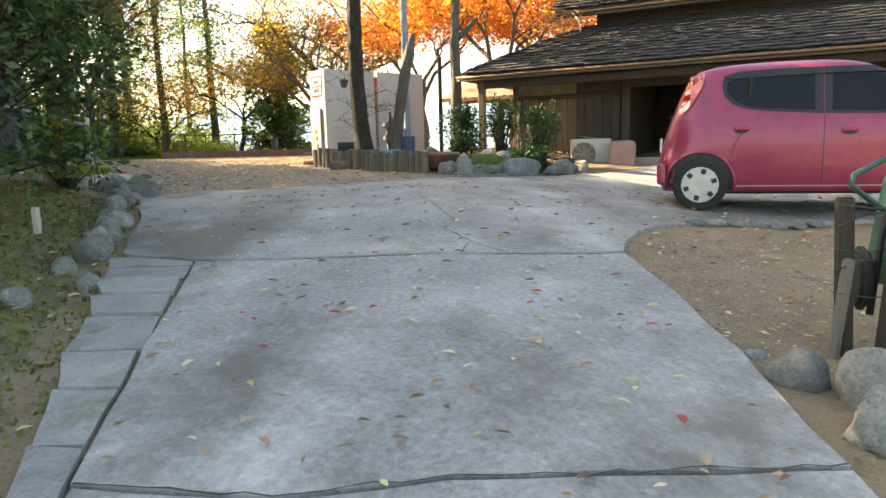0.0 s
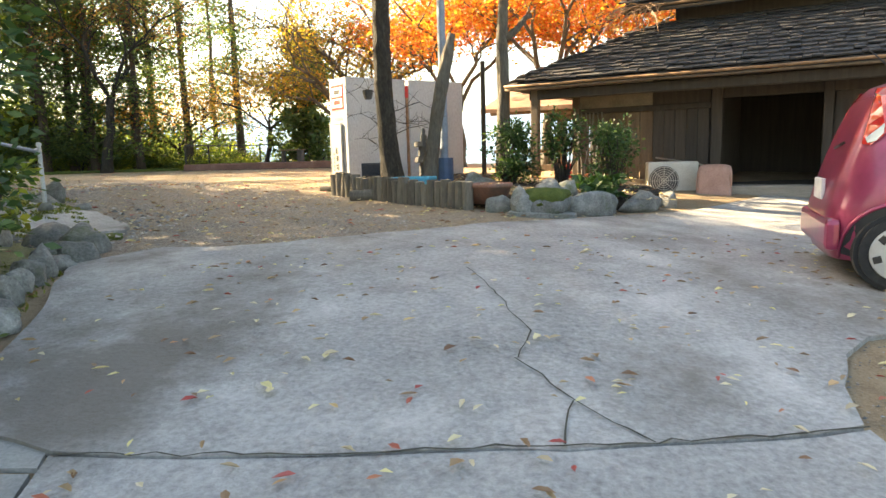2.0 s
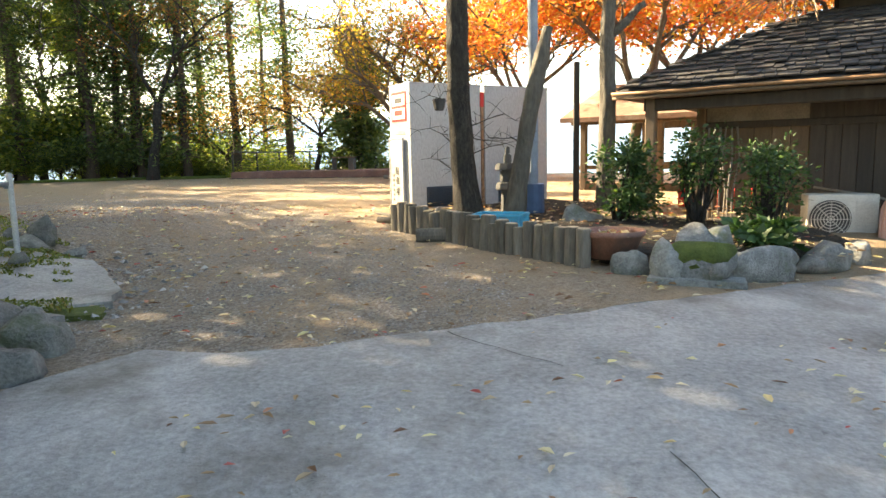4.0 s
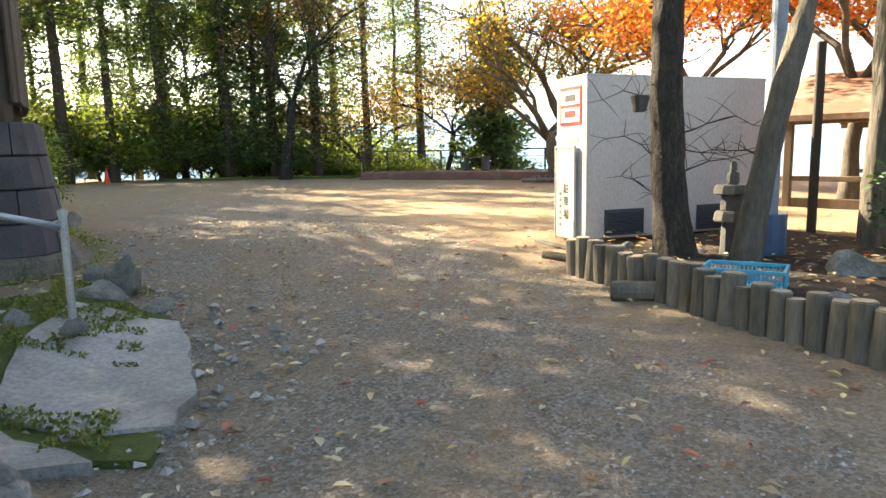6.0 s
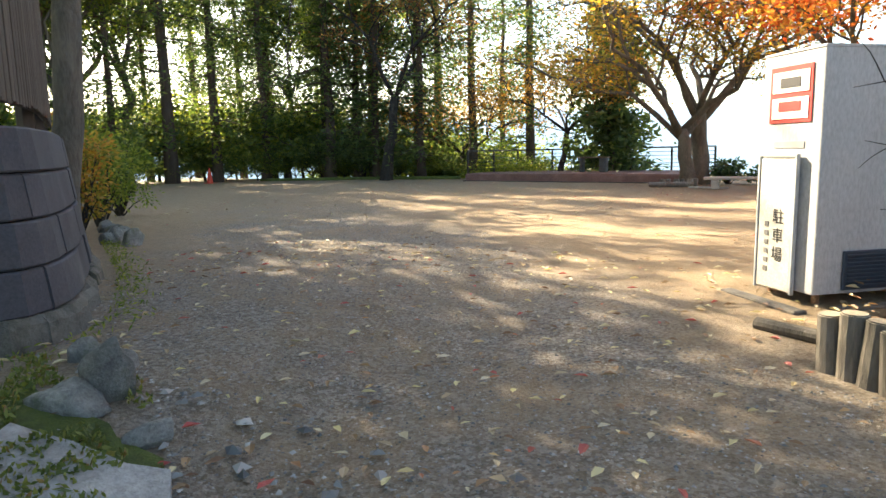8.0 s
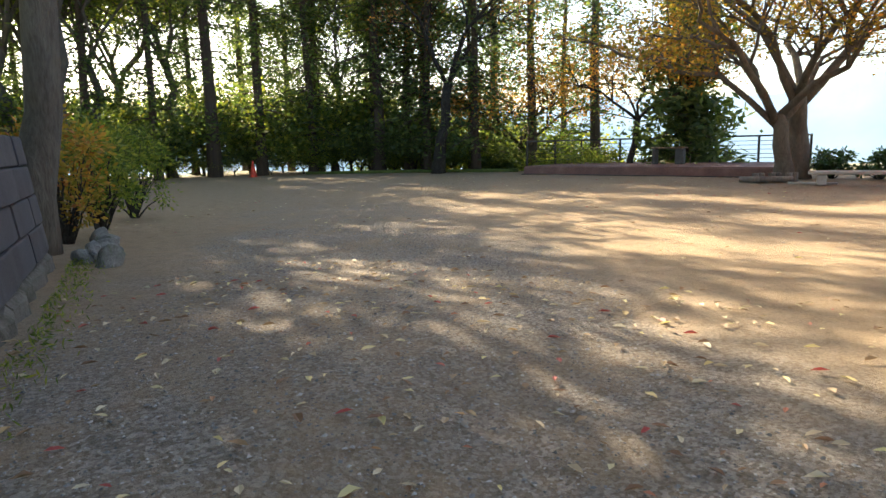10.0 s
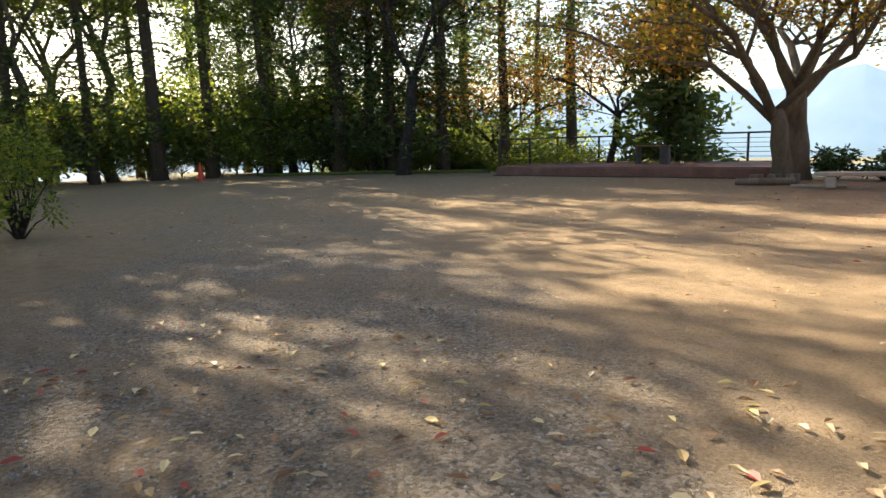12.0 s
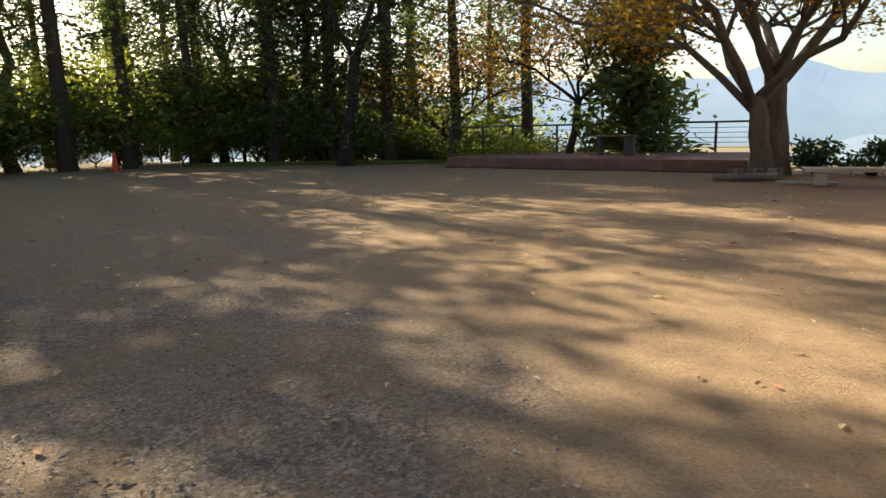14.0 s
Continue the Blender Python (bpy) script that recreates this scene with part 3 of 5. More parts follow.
for i, (x, y) in enumerate(spots):
    plant_tree("cedar_tree", cedars[i % 4], M_barkc, L_cedar, x, y, "tall straight cedar with dark green foliage", "cedar wood", R.uniform(1.0, 1.15) if i < 12 else R.uniform(.85, 1.1), R.uniform(0, 360))
# the last five, mostly hidden, are added to dapple the open ground with shade
for x, y, s in ((-25.2, 36.5, 1.0), (-29.5, 30.5, 1.25), (-30.5, 24, 1.3), (-22.5, 39, 1.1), (-29.5, 27.3, 1.15), (-28, 24.5, 1.45), (-29.5, 20.8, 1.8), (-26.5, 17.8, 1.6), (-32, 23.5, 1.9), (-23.5, 14.5, 1.4)):
    plant_tree("broadleaf_tree", leafy, M_bark, L_green, x, y, "leafy green tree at the edge of the wood", "green trees", s, R.uniform(0, 360))
# the last six stand out of view, added to shade the drive
for x, y, s in ((-31.5, 26.5, 1.35), (-34, 23.5, 1.4), (-33, 30, 1.3), (-19, 7, 1.1), (-15.5, 9.5, 1.0), (-13.5, 3.5, 1.1), (-20, 0, 1.2), (-17.5, 14.5, 1.0), (-11, 7.5, .9)):
    plant_tree("broadleaf_tree", dense, M_bark, L_green, x, y, "dense leafy tree above the bank", "green trees", s, R.uniform(0, 360))
for k in range(40):
    a = (k % 24) / (23 if k < 24 else 17)
    x, y = -12 - 19.5 * a + R.uniform(-.8, .8), 39.3 - 12 * a * a + R.uniform(-.6, 1.6)
    if k > 23:
        x, y = x - 1.5 * a, y + 2.6
    plant_tree("undergrowth", under[k % 2], M_barkd, (L_green, L_cedar, L_green, L_gold)[k % 4], x, y, "leafy undergrowth below the cedars", "undergrowth", (R.choice((1.0, 1.3, 1.6)) if k > 23 else R.choice((.4, .5, .65, .85))), R.uniform(0, 360), category="shrub")
for k in range(15):
    x, y = -30.2 - R.uniform(0, 3.0), 29.5 - 1.25 * k + R.uniform(-.6, .6)
    plant_tree("undergrowth", under[k % 2], M_barkd, (L_green, L_gold, L_green)[k % 3], x, y, "sunlit leafy growth at the edge of the wood", "undergrowth", R.uniform(.8, 1.5), R.uniform(0, 360), category="shrub")
for x, y, s in ((-12.6, 37.4, .62), (-14.5, 37.8, .5)):
    plant_tree("undergrowth", under[0], M_barkd, L_bright, x, y, "bright green bush in the sun behind the deck", "undergrowth", s, 0, category="shrub", z=.6)
fir = tall_tree(120, 8, .14, .3, 2.6, 9000, .4, 90)
plant_tree("fir_tree", fir, M_barkc, L_cedar, -8.9, 37.6, "dense dark fir beside the viewing deck", z=.3)

# ---- farmhouse ----
HZ = .84
house = thing("farmhouse", pose(.42, 13.85, HZ, 0, 0, -28), "dark timber farmhouse with a two-tiered bark shingle roof", "house")
EV, SL = 1.98, math.tan(radians(27))


def slope_piece(corners, thick, name, material, label=""):
    bm = bmesh.new()
    vs = [bm.verts.new(c) for c in corners]
    f = bm.faces.new(vs)
    r = bmesh.ops.extrude_face_region(bm, geom=[f])
    for q in r["geom"]:
        if isinstance(q, bmesh.types.BMVert):
            q.co.z -= thick
    return part(name, bm, material, house, label)


def shingles(p0, along, upslope, length, rise, trim=lambda s, a: True, seed=1, w=.17, expose=.15):
    """Courses of overlapping shingles on a roof plane."""
    r = random.Random(seed)
    nrm = along.cross(upslope).normalized()
    V, F = [], []
    rows = int(rise / expose)
    for j in range(rows):
        s = -.1
        while s < length:
            ww = w * r.uniform(.6, 1.5)
            if trim(s + ww / 2, j * expose):
                a = p0 + along * s + upslope * (j * expose + r.uniform(-.025, .025)) + nrm * (.05 + r.uniform(0, .018))
                b = a + upslope * (expose * 1.5) - nrm * .038
                o = len(V)
                d = along * (ww - .012)
                V += [a, a + d, b + d, b, a - nrm * .022, a + d - nrm * .022, b + d - nrm * .022, b - nrm * .022]
                F += [(o, o + 1, o + 2, o + 3), (o + 4, o + 5, o + 1, o), (o + 5, o + 6, o + 2, o + 1), (o + 7, o + 4, o, o + 3)]
            s += ww
    me = mesh_of("shingles", V, F)
    ob = part("shingles", me, M_shingle, house)
    ob["kind"] = "stuff"
    return ob


SK = 2.1
slope_piece([(0, 0, EV), (12, 0, EV), (12, SK, EV + SK * SL), (SK, SK, EV + SK * SL)], .09, "roof", M_shingle)
slope_piece([(0, 0, EV), (SK, SK, EV + SK * SL), (SK, 6, EV + SK * SL), (0, 8, EV)], .09, "roof", M_shingle)
up1 = Vector((0, 1, SL)).normalized()
shingles(Vector((0, 0, EV)), Vector((1, 0, 0)), up1, 12, SK / up1.y, lambda s, a: s > a * up1.y * .98, 5)
up2 = Vector((1, 0, SL)).normalized()
shingles(Vector((0, 8, EV)), Vector((0, -1, 0)), up2, 8, SK / up2.x, lambda s, a: s < 8 - a * up2.x and s > a * up2.x, 6)
# the upper tier
UE = EV + SK * SL - .02
UV = 1.55
slope_piece([(1.5, UV, UE + .28), (12, UV, UE + .28), (12, 5, UE + .28 + 3.45 * .62), (1.5, 5, UE + .28 + 3.45 * .62)], .16, "upper_roof", M_shingle)
up3 = Vector((0, 1, .62)).normalized()
shingles(Vector((1.5, UV, UE + .28)), Vector((1, 0, 0)), up3, 10.5, 3.45 / up3.y, seed=8)
part("upper_wall", box(9.6, .12, .75, 7.1, 2.05, UE - .28, .01), M_board, house)
part("gable_wall", box(.12, 3.2, 1.6, 2.3, 3.7, UE - .2, .01), M_board, house)
for y, z, x0, x1 in ((-.03, EV - .035, -.05, 12), (UV - .03, UE + .21, 1.45, 12)):
    for k in range(2):
        part("eave_pole", tube("eave_pole", [(x0 + (x1 - x0) * i / 14, y + .03 * k + R.uniform(-.008, .008), z - .05 * k + R.uniform(-.008, .008)) for i in range(15)], .022, 7), M_eave if k == 0 else M_timber, house)
part("eave_pole", tube("eave_pole", [(-.03, 0, EV - .05), (-.03, 8, EV - .05)], .03, 7), M_timber, house)
# straw hanging from the upper eave's corner
V, F = join_data([tube_data(bent((1.5 + R.uniform(0, .7), UV, UE + .25), (1.4 + R.uniform(-.5, .8), UV - R.uniform(.1, .5), UE - R.uniform(-.1, .25)), .1, R, 3), [.006] * 4, 4) for k in range(40)])
part("loose_straw", mesh_of("loose_straw", V, F), M_eave, house)["kind"] = "stuff"
part("rafter_beam", box(11.6, .12, .16, 6.1, .25, EV - .26, .015), M_board, house)
for x in (.39, 4.65, 8.2):
    part("post", box(.13, .13, EV - .1, x, .25 if x < 1 else .92, 0, .012), M_timber if x < 1 else M_board, house)
part("post", box(.12, .12, EV + .2, .86, .95, 0, .012), M_timber, house)
# front wall, bay by bay
for k in range(6):
    part("sliding_door_board", box(.205, .03, 1.35, .97 + .215 * k, 1.0 + .012 * (k % 2), .15, .006), M_timber, house)
part("plaster_panel", box(1.3, .05, .48, 1.53, .98, 1.55, .008), M_plaster, house)
part("lintel", box(2.3, .09, .09, 2.0, .95, 1.48, .01), M_board, house)
part("wainscot", box(2.2, .06, .42, 1.9, .93, -.05, .01), M_plaster, house)
for k in range(5):
    part("wall_board", box(.168, .035, 1.75, 2.25 + .174 * k, .95 + .008 * (k % 2), .36, .005), M_board, house)
part("wall_panel", box(.9, .05, .5, 2.6, .965, 1.5, .008), M_board, house)
part("wall_panel", box(9, .1, .7, 7.4, .98, 1.62, .01), M_board, house)
part("door_jamb", box(.16, .14, 2.1, 3.14, .95, .1, .012), M_board, house)
part("inner_wall", box(12, .1, 3, 6.2, 4.2, 0, 0), M_board, house)
part("inner_floor", box(9, 3.2, .3, 7.6, 2.6, -.02, 0), M_board, house)
part("inner_ceiling", box(9, 3.2, .08, 7.6, 2.6, 2.3, 0), M_board, house)
part("partition", box(.1, 3.2, 2.2, 3.05, 2.6, 0, 0), M_board, house)
for k in range(2):
    part("sliding_door", box(.85, .04, 1.75, 5.15 + .86 * k, 1.0 + .05 * k, .3, .006), M_board, house)
part("wall_panel", box(5.2, .08, 2.0, 9.2, 1.0, .0, .01), M_board, house)
part("step", box(2.6, .38, .17, 4.4, .62, .12, .015), M_stepwood, house)
part("step", box(3.2, .30, .16, 4.5, .30, -.06, .02), M_stepwood, house)
part("foundation", box(10, .9, .12, 6.8, .2, -.16, .02), M_concrete, house)
# bamboo sticks and a broom leaning by the veranda
V, F = join_data([tube_data(bent((.95 + .06 * k, .82, .2), (.9 + .07 * k, .9, 1.5), .005, R, 3), [.012] * 4, 6) for k in range(7)])
part("bamboo_rods", mesh_of("bamboo_rods", V, F), M_greywood, house)


def at_house(u, v, z=0, rz=0):
    return pose(.42, 13.85, HZ, 0, 0, -28) @ pose(u, v, z, 0, 0, rz)


# outdoor unit
ac = thing("outdoor_unit", at_house(2.55, .55, 0, 22), "aged cream air conditioner outdoor unit beside the house wall", "air conditioner")
part("casing", box(.76, .30, .56, 0, 0, .1, .025, seg=2), M_acwhite, ac)
part("fan_plate", cyl(.225, .03, -.14, -.155, .37, n=28, rx=90, bevel=.006), M_darkstuff, ac)
for k in range(6):
    ring = [(-.14 + (.04 + .034 * k) * math.cos(a * .2618), -.19, .37 + (.04 + .034 * k) * math.sin(a * .2618)) for a in range(25)]
    part("grille_ring", tube("grille_ring", ring, .005, 4), M_acwhite, ac)
for k in range(8):
    a = k * math.pi / 4
    part("grille_spoke", tube("grille_spoke", [(-.14, -.192, .37), (-.14 + .22 * math.cos(a), -.192, .37 + .22 * math.sin(a))], .005, 4), M_acwhite, ac)
for k in range(10):
    part("louvre", box(.22, .012, .012, .24, -.155, .2 + .04 * k, .002), M_acwhite, ac)
for x in (-.28, .28):
    part("foot", box(.06, .34, .1, x, 0, 0, .006), M_black, ac)
# upright tray
tray = thing("garden_tray", at_house(3.22, .33, -.02, 0), "faded pink plastic tray standing on end by the wall", "tray")
bm = box(.46, .12, .62, 0, 0, 0, .05, seg=3, rx=-12)
part("bowl", bm, M_tray, tray)
part("rim", tube("rim", [(.24 * math.copysign(abs(math.cos(a)) ** .4, math.cos(a)), -.085 + (.31 + .31 * math.copysign(abs(math.sin(a)) ** .4, math.sin(a))) * .2, .31 + .31 * math.copysign(abs(math.sin(a)) ** .4, math.sin(a))) for a in [k * math.pi / 16 for k in range(33)]], .016, 6), M_tray, tray)
stick = thing("broom", at_house(3.0, .5, 0), "pale wooden stick leaning across the wall", "broom")
part("handle", tube("handle", [(.45, -.1, .46), (-.1, .25, .62), (-.75, .3, .72)], .014, 7), M_stepwood, stick)

# ---- open shelter behind ----
shed = thing("shelter", pose(3.6, 19.6, 1.05, 0, 0, -28), "open timber shelter with a rusty low roof and bench rail", "shelter")
bm = bmesh.new()
vs = [bm.verts.new(c) for c in ((-3.3, -1.4, 1.75), (6, -1.4, 1.75), (6, 1.2, 2.65), (-3.3, 1.2, 2.65), (-3.3, 3.6, 1.75), (6, 3.6, 1.75))]
fs = [bm.faces.new([vs[0], vs[1], vs[2], vs[3]]), bm.faces.new([vs[3], vs[2], vs[5], vs[4]])]
r = bmesh.ops.extrude_face_region(bm, geom=fs)
for q in r["geom"]:
    if isinstance(q, bmesh.types.BMVert):
        q.co.z -= .1
part("roof", bm, M_galv, shed)
for x in (-2.9, -1.2, .6, 2.4, 4.2, 5.8):
    for y in (-1.0, 3.2):
        part("post", box(.13, .13, 1.75, x, y, -.1, .012), M_timber, shed)
for y in (-1.0, 3.2):
    part("beam", box(9.2, .12, .16, 1.4, y, 1.6, .012), M_timber, shed)
    part("rail", box(9.0, .07, .09, 1.4, y, .62, .01), M_timber, shed)
part("low_wall", box(5.4, .08, .5, 3.2, 3.2, 0, .01), M_plaster, shed)
part("low_wall", box(9.0, .08, .42, 1.4, -.98, -.1, .01), M_timber, shed)
cloth = thing("red_bench", pose(2.2, 15.4, ground(2.2, 15.4) - .12, 0, 0, -28), "low bench under a bright red cloth", "bench")
part("seat", box(1.1, .5, .08, 0, 0, .32, .015), M_red, cloth)
part("cloth_front", box(1.1, .02, .28, 0, -.26, .08, .006), M_red, cloth)
for x in (-.48, .48):
    part("leg", box(.06, .4, .33, x, 0, 0, .006), M_timber, cloth)


# ---- white cabinets ----
CA = 38.5
cdir = Vector((math.cos(radians(CA)), math.sin(radians(CA)), 0))


def cabinet(x0, width, sign):
    base = Vector((-2.46, 14.70, 1.18)) + cdir * x0
    c = thing("vending_cabinet", pose(*base, 0, 0, CA), "white sheet-metal vending cabinet seen from behind, slightly rusty", "vending machine", "vending cabinets")
    part("body", box(width, .66, 1.88, width / 2, .33, .06, .014, seg=2), M_white, c)
    for x in (.1, width - .1):
        for y in (.08, .58):
            part("foot", cyl(.03, .1, x, y, -.02, n=10), M_rust, c)
    part("top_trim", box(width + .012, .672, .025, width / 2, .33, 1.935, .006), M_white, c)
    v = part("vent", box(.56, .02, .31, .53, -.012, .09, .006), M_grille, c, "dark blue louvred vent")
    for k in range(9):
        part("slat", box(.5, .02, .012, .53, -.026, .12 + .03 * k, .002, rx=25), M_grille, v)
    return c


c1 = cabinet(0, 1.28, True)
c2 = cabinet(1.36, 1.30, False)
part("rust_strip", box(.05, .03, 1.75, -.04, .02, .1, .004), M_rust, c2)
part("red_tag", box(.07, .012, .22, -.06, -.012, 1.62, .002), M_red, c2)
# the price mark on the narrow side: two plain panels in a red frame
mark = part("sign_panel", box(.006, .46, .44, -.005, .34, 1.40, 0), M_red, c1, "red and white square sign")
for z in (1.43, 1.635):
    part("sign_field", box(.006, .40, .165, -.010, .34, z, 0), M_signwhite, mark)
for z, w, m in ((1.49, .24, M_red), (1.675, .22, M_ink)):
    part("logo_bar", box(.004, w, .075, -.0145, .34, z, 0), m, mark)
part("faint_lettering", box(.004, .34, .05, -.003, .34, 1.2, 0), plain("faded_ink", (.33, .33, .34)), c1)
side_board = part("notice_board", box(.03, .40, 1.08, -.03, .40, .04, .012), M_boardsign, c1, "cream notice board with black brush writing")
M_frame = plain("pale_grey_frame", (.42, .44, .46), .5)
for y in (.19, .61):
    part("frame_rail", box(.035, .025, 1.12, -.035, y, .03, .004), M_frame, side_board)
part("frame_rail", box(.035, .44, .025, -.035, .40, 1.13, .004), M_frame, side_board)


def brush(text, size, m, parent, material):
    cu = bpy.data.curves.new("writing", "FONT")
    cu.body, cu.size, cu.extrude, cu.align_x, cu.align_y = text, size, .001, "CENTER", "CENTER"
    tmp = bpy.data.objects.new("writing", cu)
    me = bpy.data.meshes.new_from_object(tmp)
    bpy.data.objects.remove(tmp)
    me.materials.clear()
    ob = part("writing", me, material, parent)
    ob.matrix_local = m
    return ob


for k, ch in enumerate("駐車場"):
    brush(ch, .13, pose(-.048, .36, .64 - .155 * k, 90, 0, -90), side_board, M_ink)
for k in range(6):
    part("small_mark", box(.004, .045, .04, -.048, .49, .56 - .075 * k, 0), plain("grey_ink", (.16, .16, .16)) if k == 0 else bpy.data.materials["grey_ink"], side_board)

for x, y, ln, lab in ((.1, -.12, 1.5, "dark squared timber under the vending cabinets"), (-.22, .30, .9, "short weathered timber beside the vending cabinets")):
    sleeper = thing("timber", pose(-2.46, 14.70, 1.085, 0, 0, CA) @ pose(x, y, 0, 0, 0, 0 if ln > 1 else 90), lab, "timber")
    part("beam", box(ln, .12, .085, ln / 2 if ln > 1 else 0, 0, 0, .012), M_greywood, sleeper)

# ---- planted island ----
island = thing("planting_bed", Matrix(), "dark leafy soil bed held by logs and stones", "flower bed", kind="structure")
slab("soil", ragged([(-2.35, 13.3), (-1.9, 12.75), (-1.3, 12.25), (-.2, 11.1), (.4, 10.75), (1.5, 11.1), (2.5, 11.8), (2.4, 12.6), (1.0, 13.2), (.6, 14.6), (-.4, 15.4), (-1.6, 14.6)], .08), .16, .25, M_soil, island, .5)
log_meshes = []
for k in range(5):
    h = .36 + .02 * k
    bm = cyl(.078, h, n=12, r2=.074, bevel=.008)
    for q in bm.verts:
        q.co.x += .006 * noise.noise(q.co * 8 + Vector((k, 0, 0)))
        q.co.y += .006 * noise.noise(q.co * 8 + Vector((0, k, 5)))
    bmesh.ops.recalc_face_normals(bm, faces=bm.faces)
    me = bpy.data.meshes.new("log")
    bm.to_mesh(me)
    bm.free()
    smooth(me, False)
    me.materials.append(M_log)
    me.materials.append(M_logend)
    for p in me.polygons:
        p.material_index = 1 if p.normal.z > .9 else 0
    log_meshes.append((me, h))


def log_row(points, n, label):
    row = thing("log_edging", Matrix(), label, "log edging", "log edging round the bed")
    seg = [math.dist(a, b) for a, b in zip(points, points[1:])]
    for k in range(n):
        s = sum(seg) * k / max(1, n - 1)
        i = 0
        while i < len(seg) - 1 and s > seg[i]:
            s -= seg[i]
            i += 1
        a, b = points[i], points[i + 1]
        x, y = a[0] + (b[0] - a[0]) * s / seg[i], a[1] + (b[1] - a[1]) * s / seg[i]
        me, h = log_meshes[R.randrange(5)]
        ob = new("log", me)
        ob.parent = row
        sc = R.uniform(.88, 1.12)
        ob.matrix_local = pose(x, y, ground(x, y) - .06 + R.uniform(-.03, .02), R.uniform(-3, 3), R.uniform(-3, 3), R.uniform(0, 360)) @ Matrix.Diagonal((sc, sc, 1, 1))


log_row([(-2.43, 13.26), (-2.05, 12.88), (-1.72, 12.62)], 8, "short weathered logs set upright in a row")
log_row([(-1.62, 12.35), (-1.2, 11.85), (-.75, 11.35), (-.26, 10.86)], 16, "upright weathered logs holding the flower bed")
for x, y, z, a, ln, lab in ((-1.83, 12.38, .07, 8, .42, "short cut log lying on the ground"), (-2.52, 13.78, .05, -32, .75, "squared timber lying by the log edging")):
    t = thing("fallen_log", pose(x, y, ground(x, y) + z, 0, 0, a), lab, "log")
    part("trunk", cyl(.085 if ln < .5 else .05, ln, -ln / 2, 0, 0, n=12, ry=90, bevel=.01), M_log, t)


def stone(x, y, sx, sy, sz, seed, rz=0, label="rounded grey field stone", group="stones by the bed", material=None, dz=-.03):
    return tagged(part("stone", _placed(rock(sx, sy, sz, seed), pose(x, y, ground(x, y) + dz, 0, 0, rz)), material or M_rock, soft=True), label, "stone", group)


def _placed(bm, m):
    bmesh.ops.transform(bm, matrix=m, verts=bm.verts)
    return bm


for k, (x, y, sx, sy, sz, rz) in enumerate(((.12, 10.62, .30, .25, .26, 0), (.38, 10.42, .34, .3, .34, 40), (1.25, 10.75, .95, .4, .34, 25), (2.0, 11.25, .7, .4, .30, 30), (2.45, 11.6, .3, .25, .3, 0), (1.0, 11.3, .6, .4, .38, 10), (.75, 11.1, .5, .4, .4, 60),
        (-1.3, 13.9, .4, .3, .26, 0), (-2.0, 13.9, .36, .28, .25, 30), (-1.95, 13.3, .25, .22, .22, 0), (-.5, 12.0, .3, .24, .26, 0), (1.6, 11.7, .55, .4, .3, 0), (-.1, 13.0, .7, .5, .35, 0), (-.95, 12.5, .3, .3, .25, 0))):
    stone(x, y, sx, sy, sz, k + 1, rz)
stone(.72, 10.50, .58, .42, .40, 31, 20, "boulder topped with bright green moss")
cap = part("moss_cap", _placed(rock(.55, .40, .25, 31), pose(.72, 10.50, ground(.72, 10.5) + .13, 0, 0, 20)), M_moss, soft=True)
tagged(cap, "bright green moss cushion over a boulder", "moss")
tagged(slab("flat_stone", ragged([(.2, 10.22), (1.0, 10.28), (1.05, 10.5), (.3, 10.5)], .03, .1), .05, .1, M_rock), "low flat kerb stone in front of the bed", "stone", "stones by the bed")

crate = thing("plastic_crate", pose(-1.05, 12.22, ground(-1.05, 12.2) + .18, 0, 0, -14), "light blue plastic mesh crate on the bed", "crate")
part("bottom", box(.56, .38, .012, 0, 0, 0, .003), M_crate, crate)
for sx, sy, w, along in ((0, -.19, .56, 0), (0, .19, .56, 0), (-.28, 0, .38, 90), (.28, 0, .38, 90)):
    bm = box(w, .022, .03, 0, 0, .13, .004)
    box(w, .014, .022, 0, 0, 0, .003, bm=bm)
    box(w, .012, .012, 0, 0, .065, .002, bm=bm)
    n = int(w / .028)
    for k in range(n + 1):
        box(.010, .010, .14, -w / 2 + w * k / n, 0, .01, 0, bm=bm)
    part("side", _placed(bm, pose(sx, sy, 0, 0, 0, along)), M_crate, crate)

pot = thing("flower_pot", pose(.02, 11.0, ground(0, 11) + .06), "wide shallow terracotta pot with dry leaves", "pot")
prof = [(.0, 0), (.20, 0), (.27, .20), (.30, .21), (.30, .255), (.265, .255), (.25, .19), (0, .19)]
bm = bmesh.new()
pv = [bm.verts.new((a, 0, b)) for a, b in prof]
pe = [bm.edges.new((a, b)) for a, b in zip(pv, pv[1:])]
bmesh.ops.spin(bm, geom=pv + pe, cent=(0, 0, 0), axis=(0, 0, 1), steps=28, angle=2 * math.pi)
bmesh.ops.remove_doubles(bm, verts=bm.verts, dist=.0005)
part("bowl", bm, M_pot, pot, soft=True)
g5 = np.random.default_rng(5)
part("dry_leaves", leaves(np.c_[g5.normal(size=(120, 2)) * .11, g5.uniform(.195, .235, 120)], .08, 9, .2, .5), L_fallen, pot)["kind"] = "stuff"

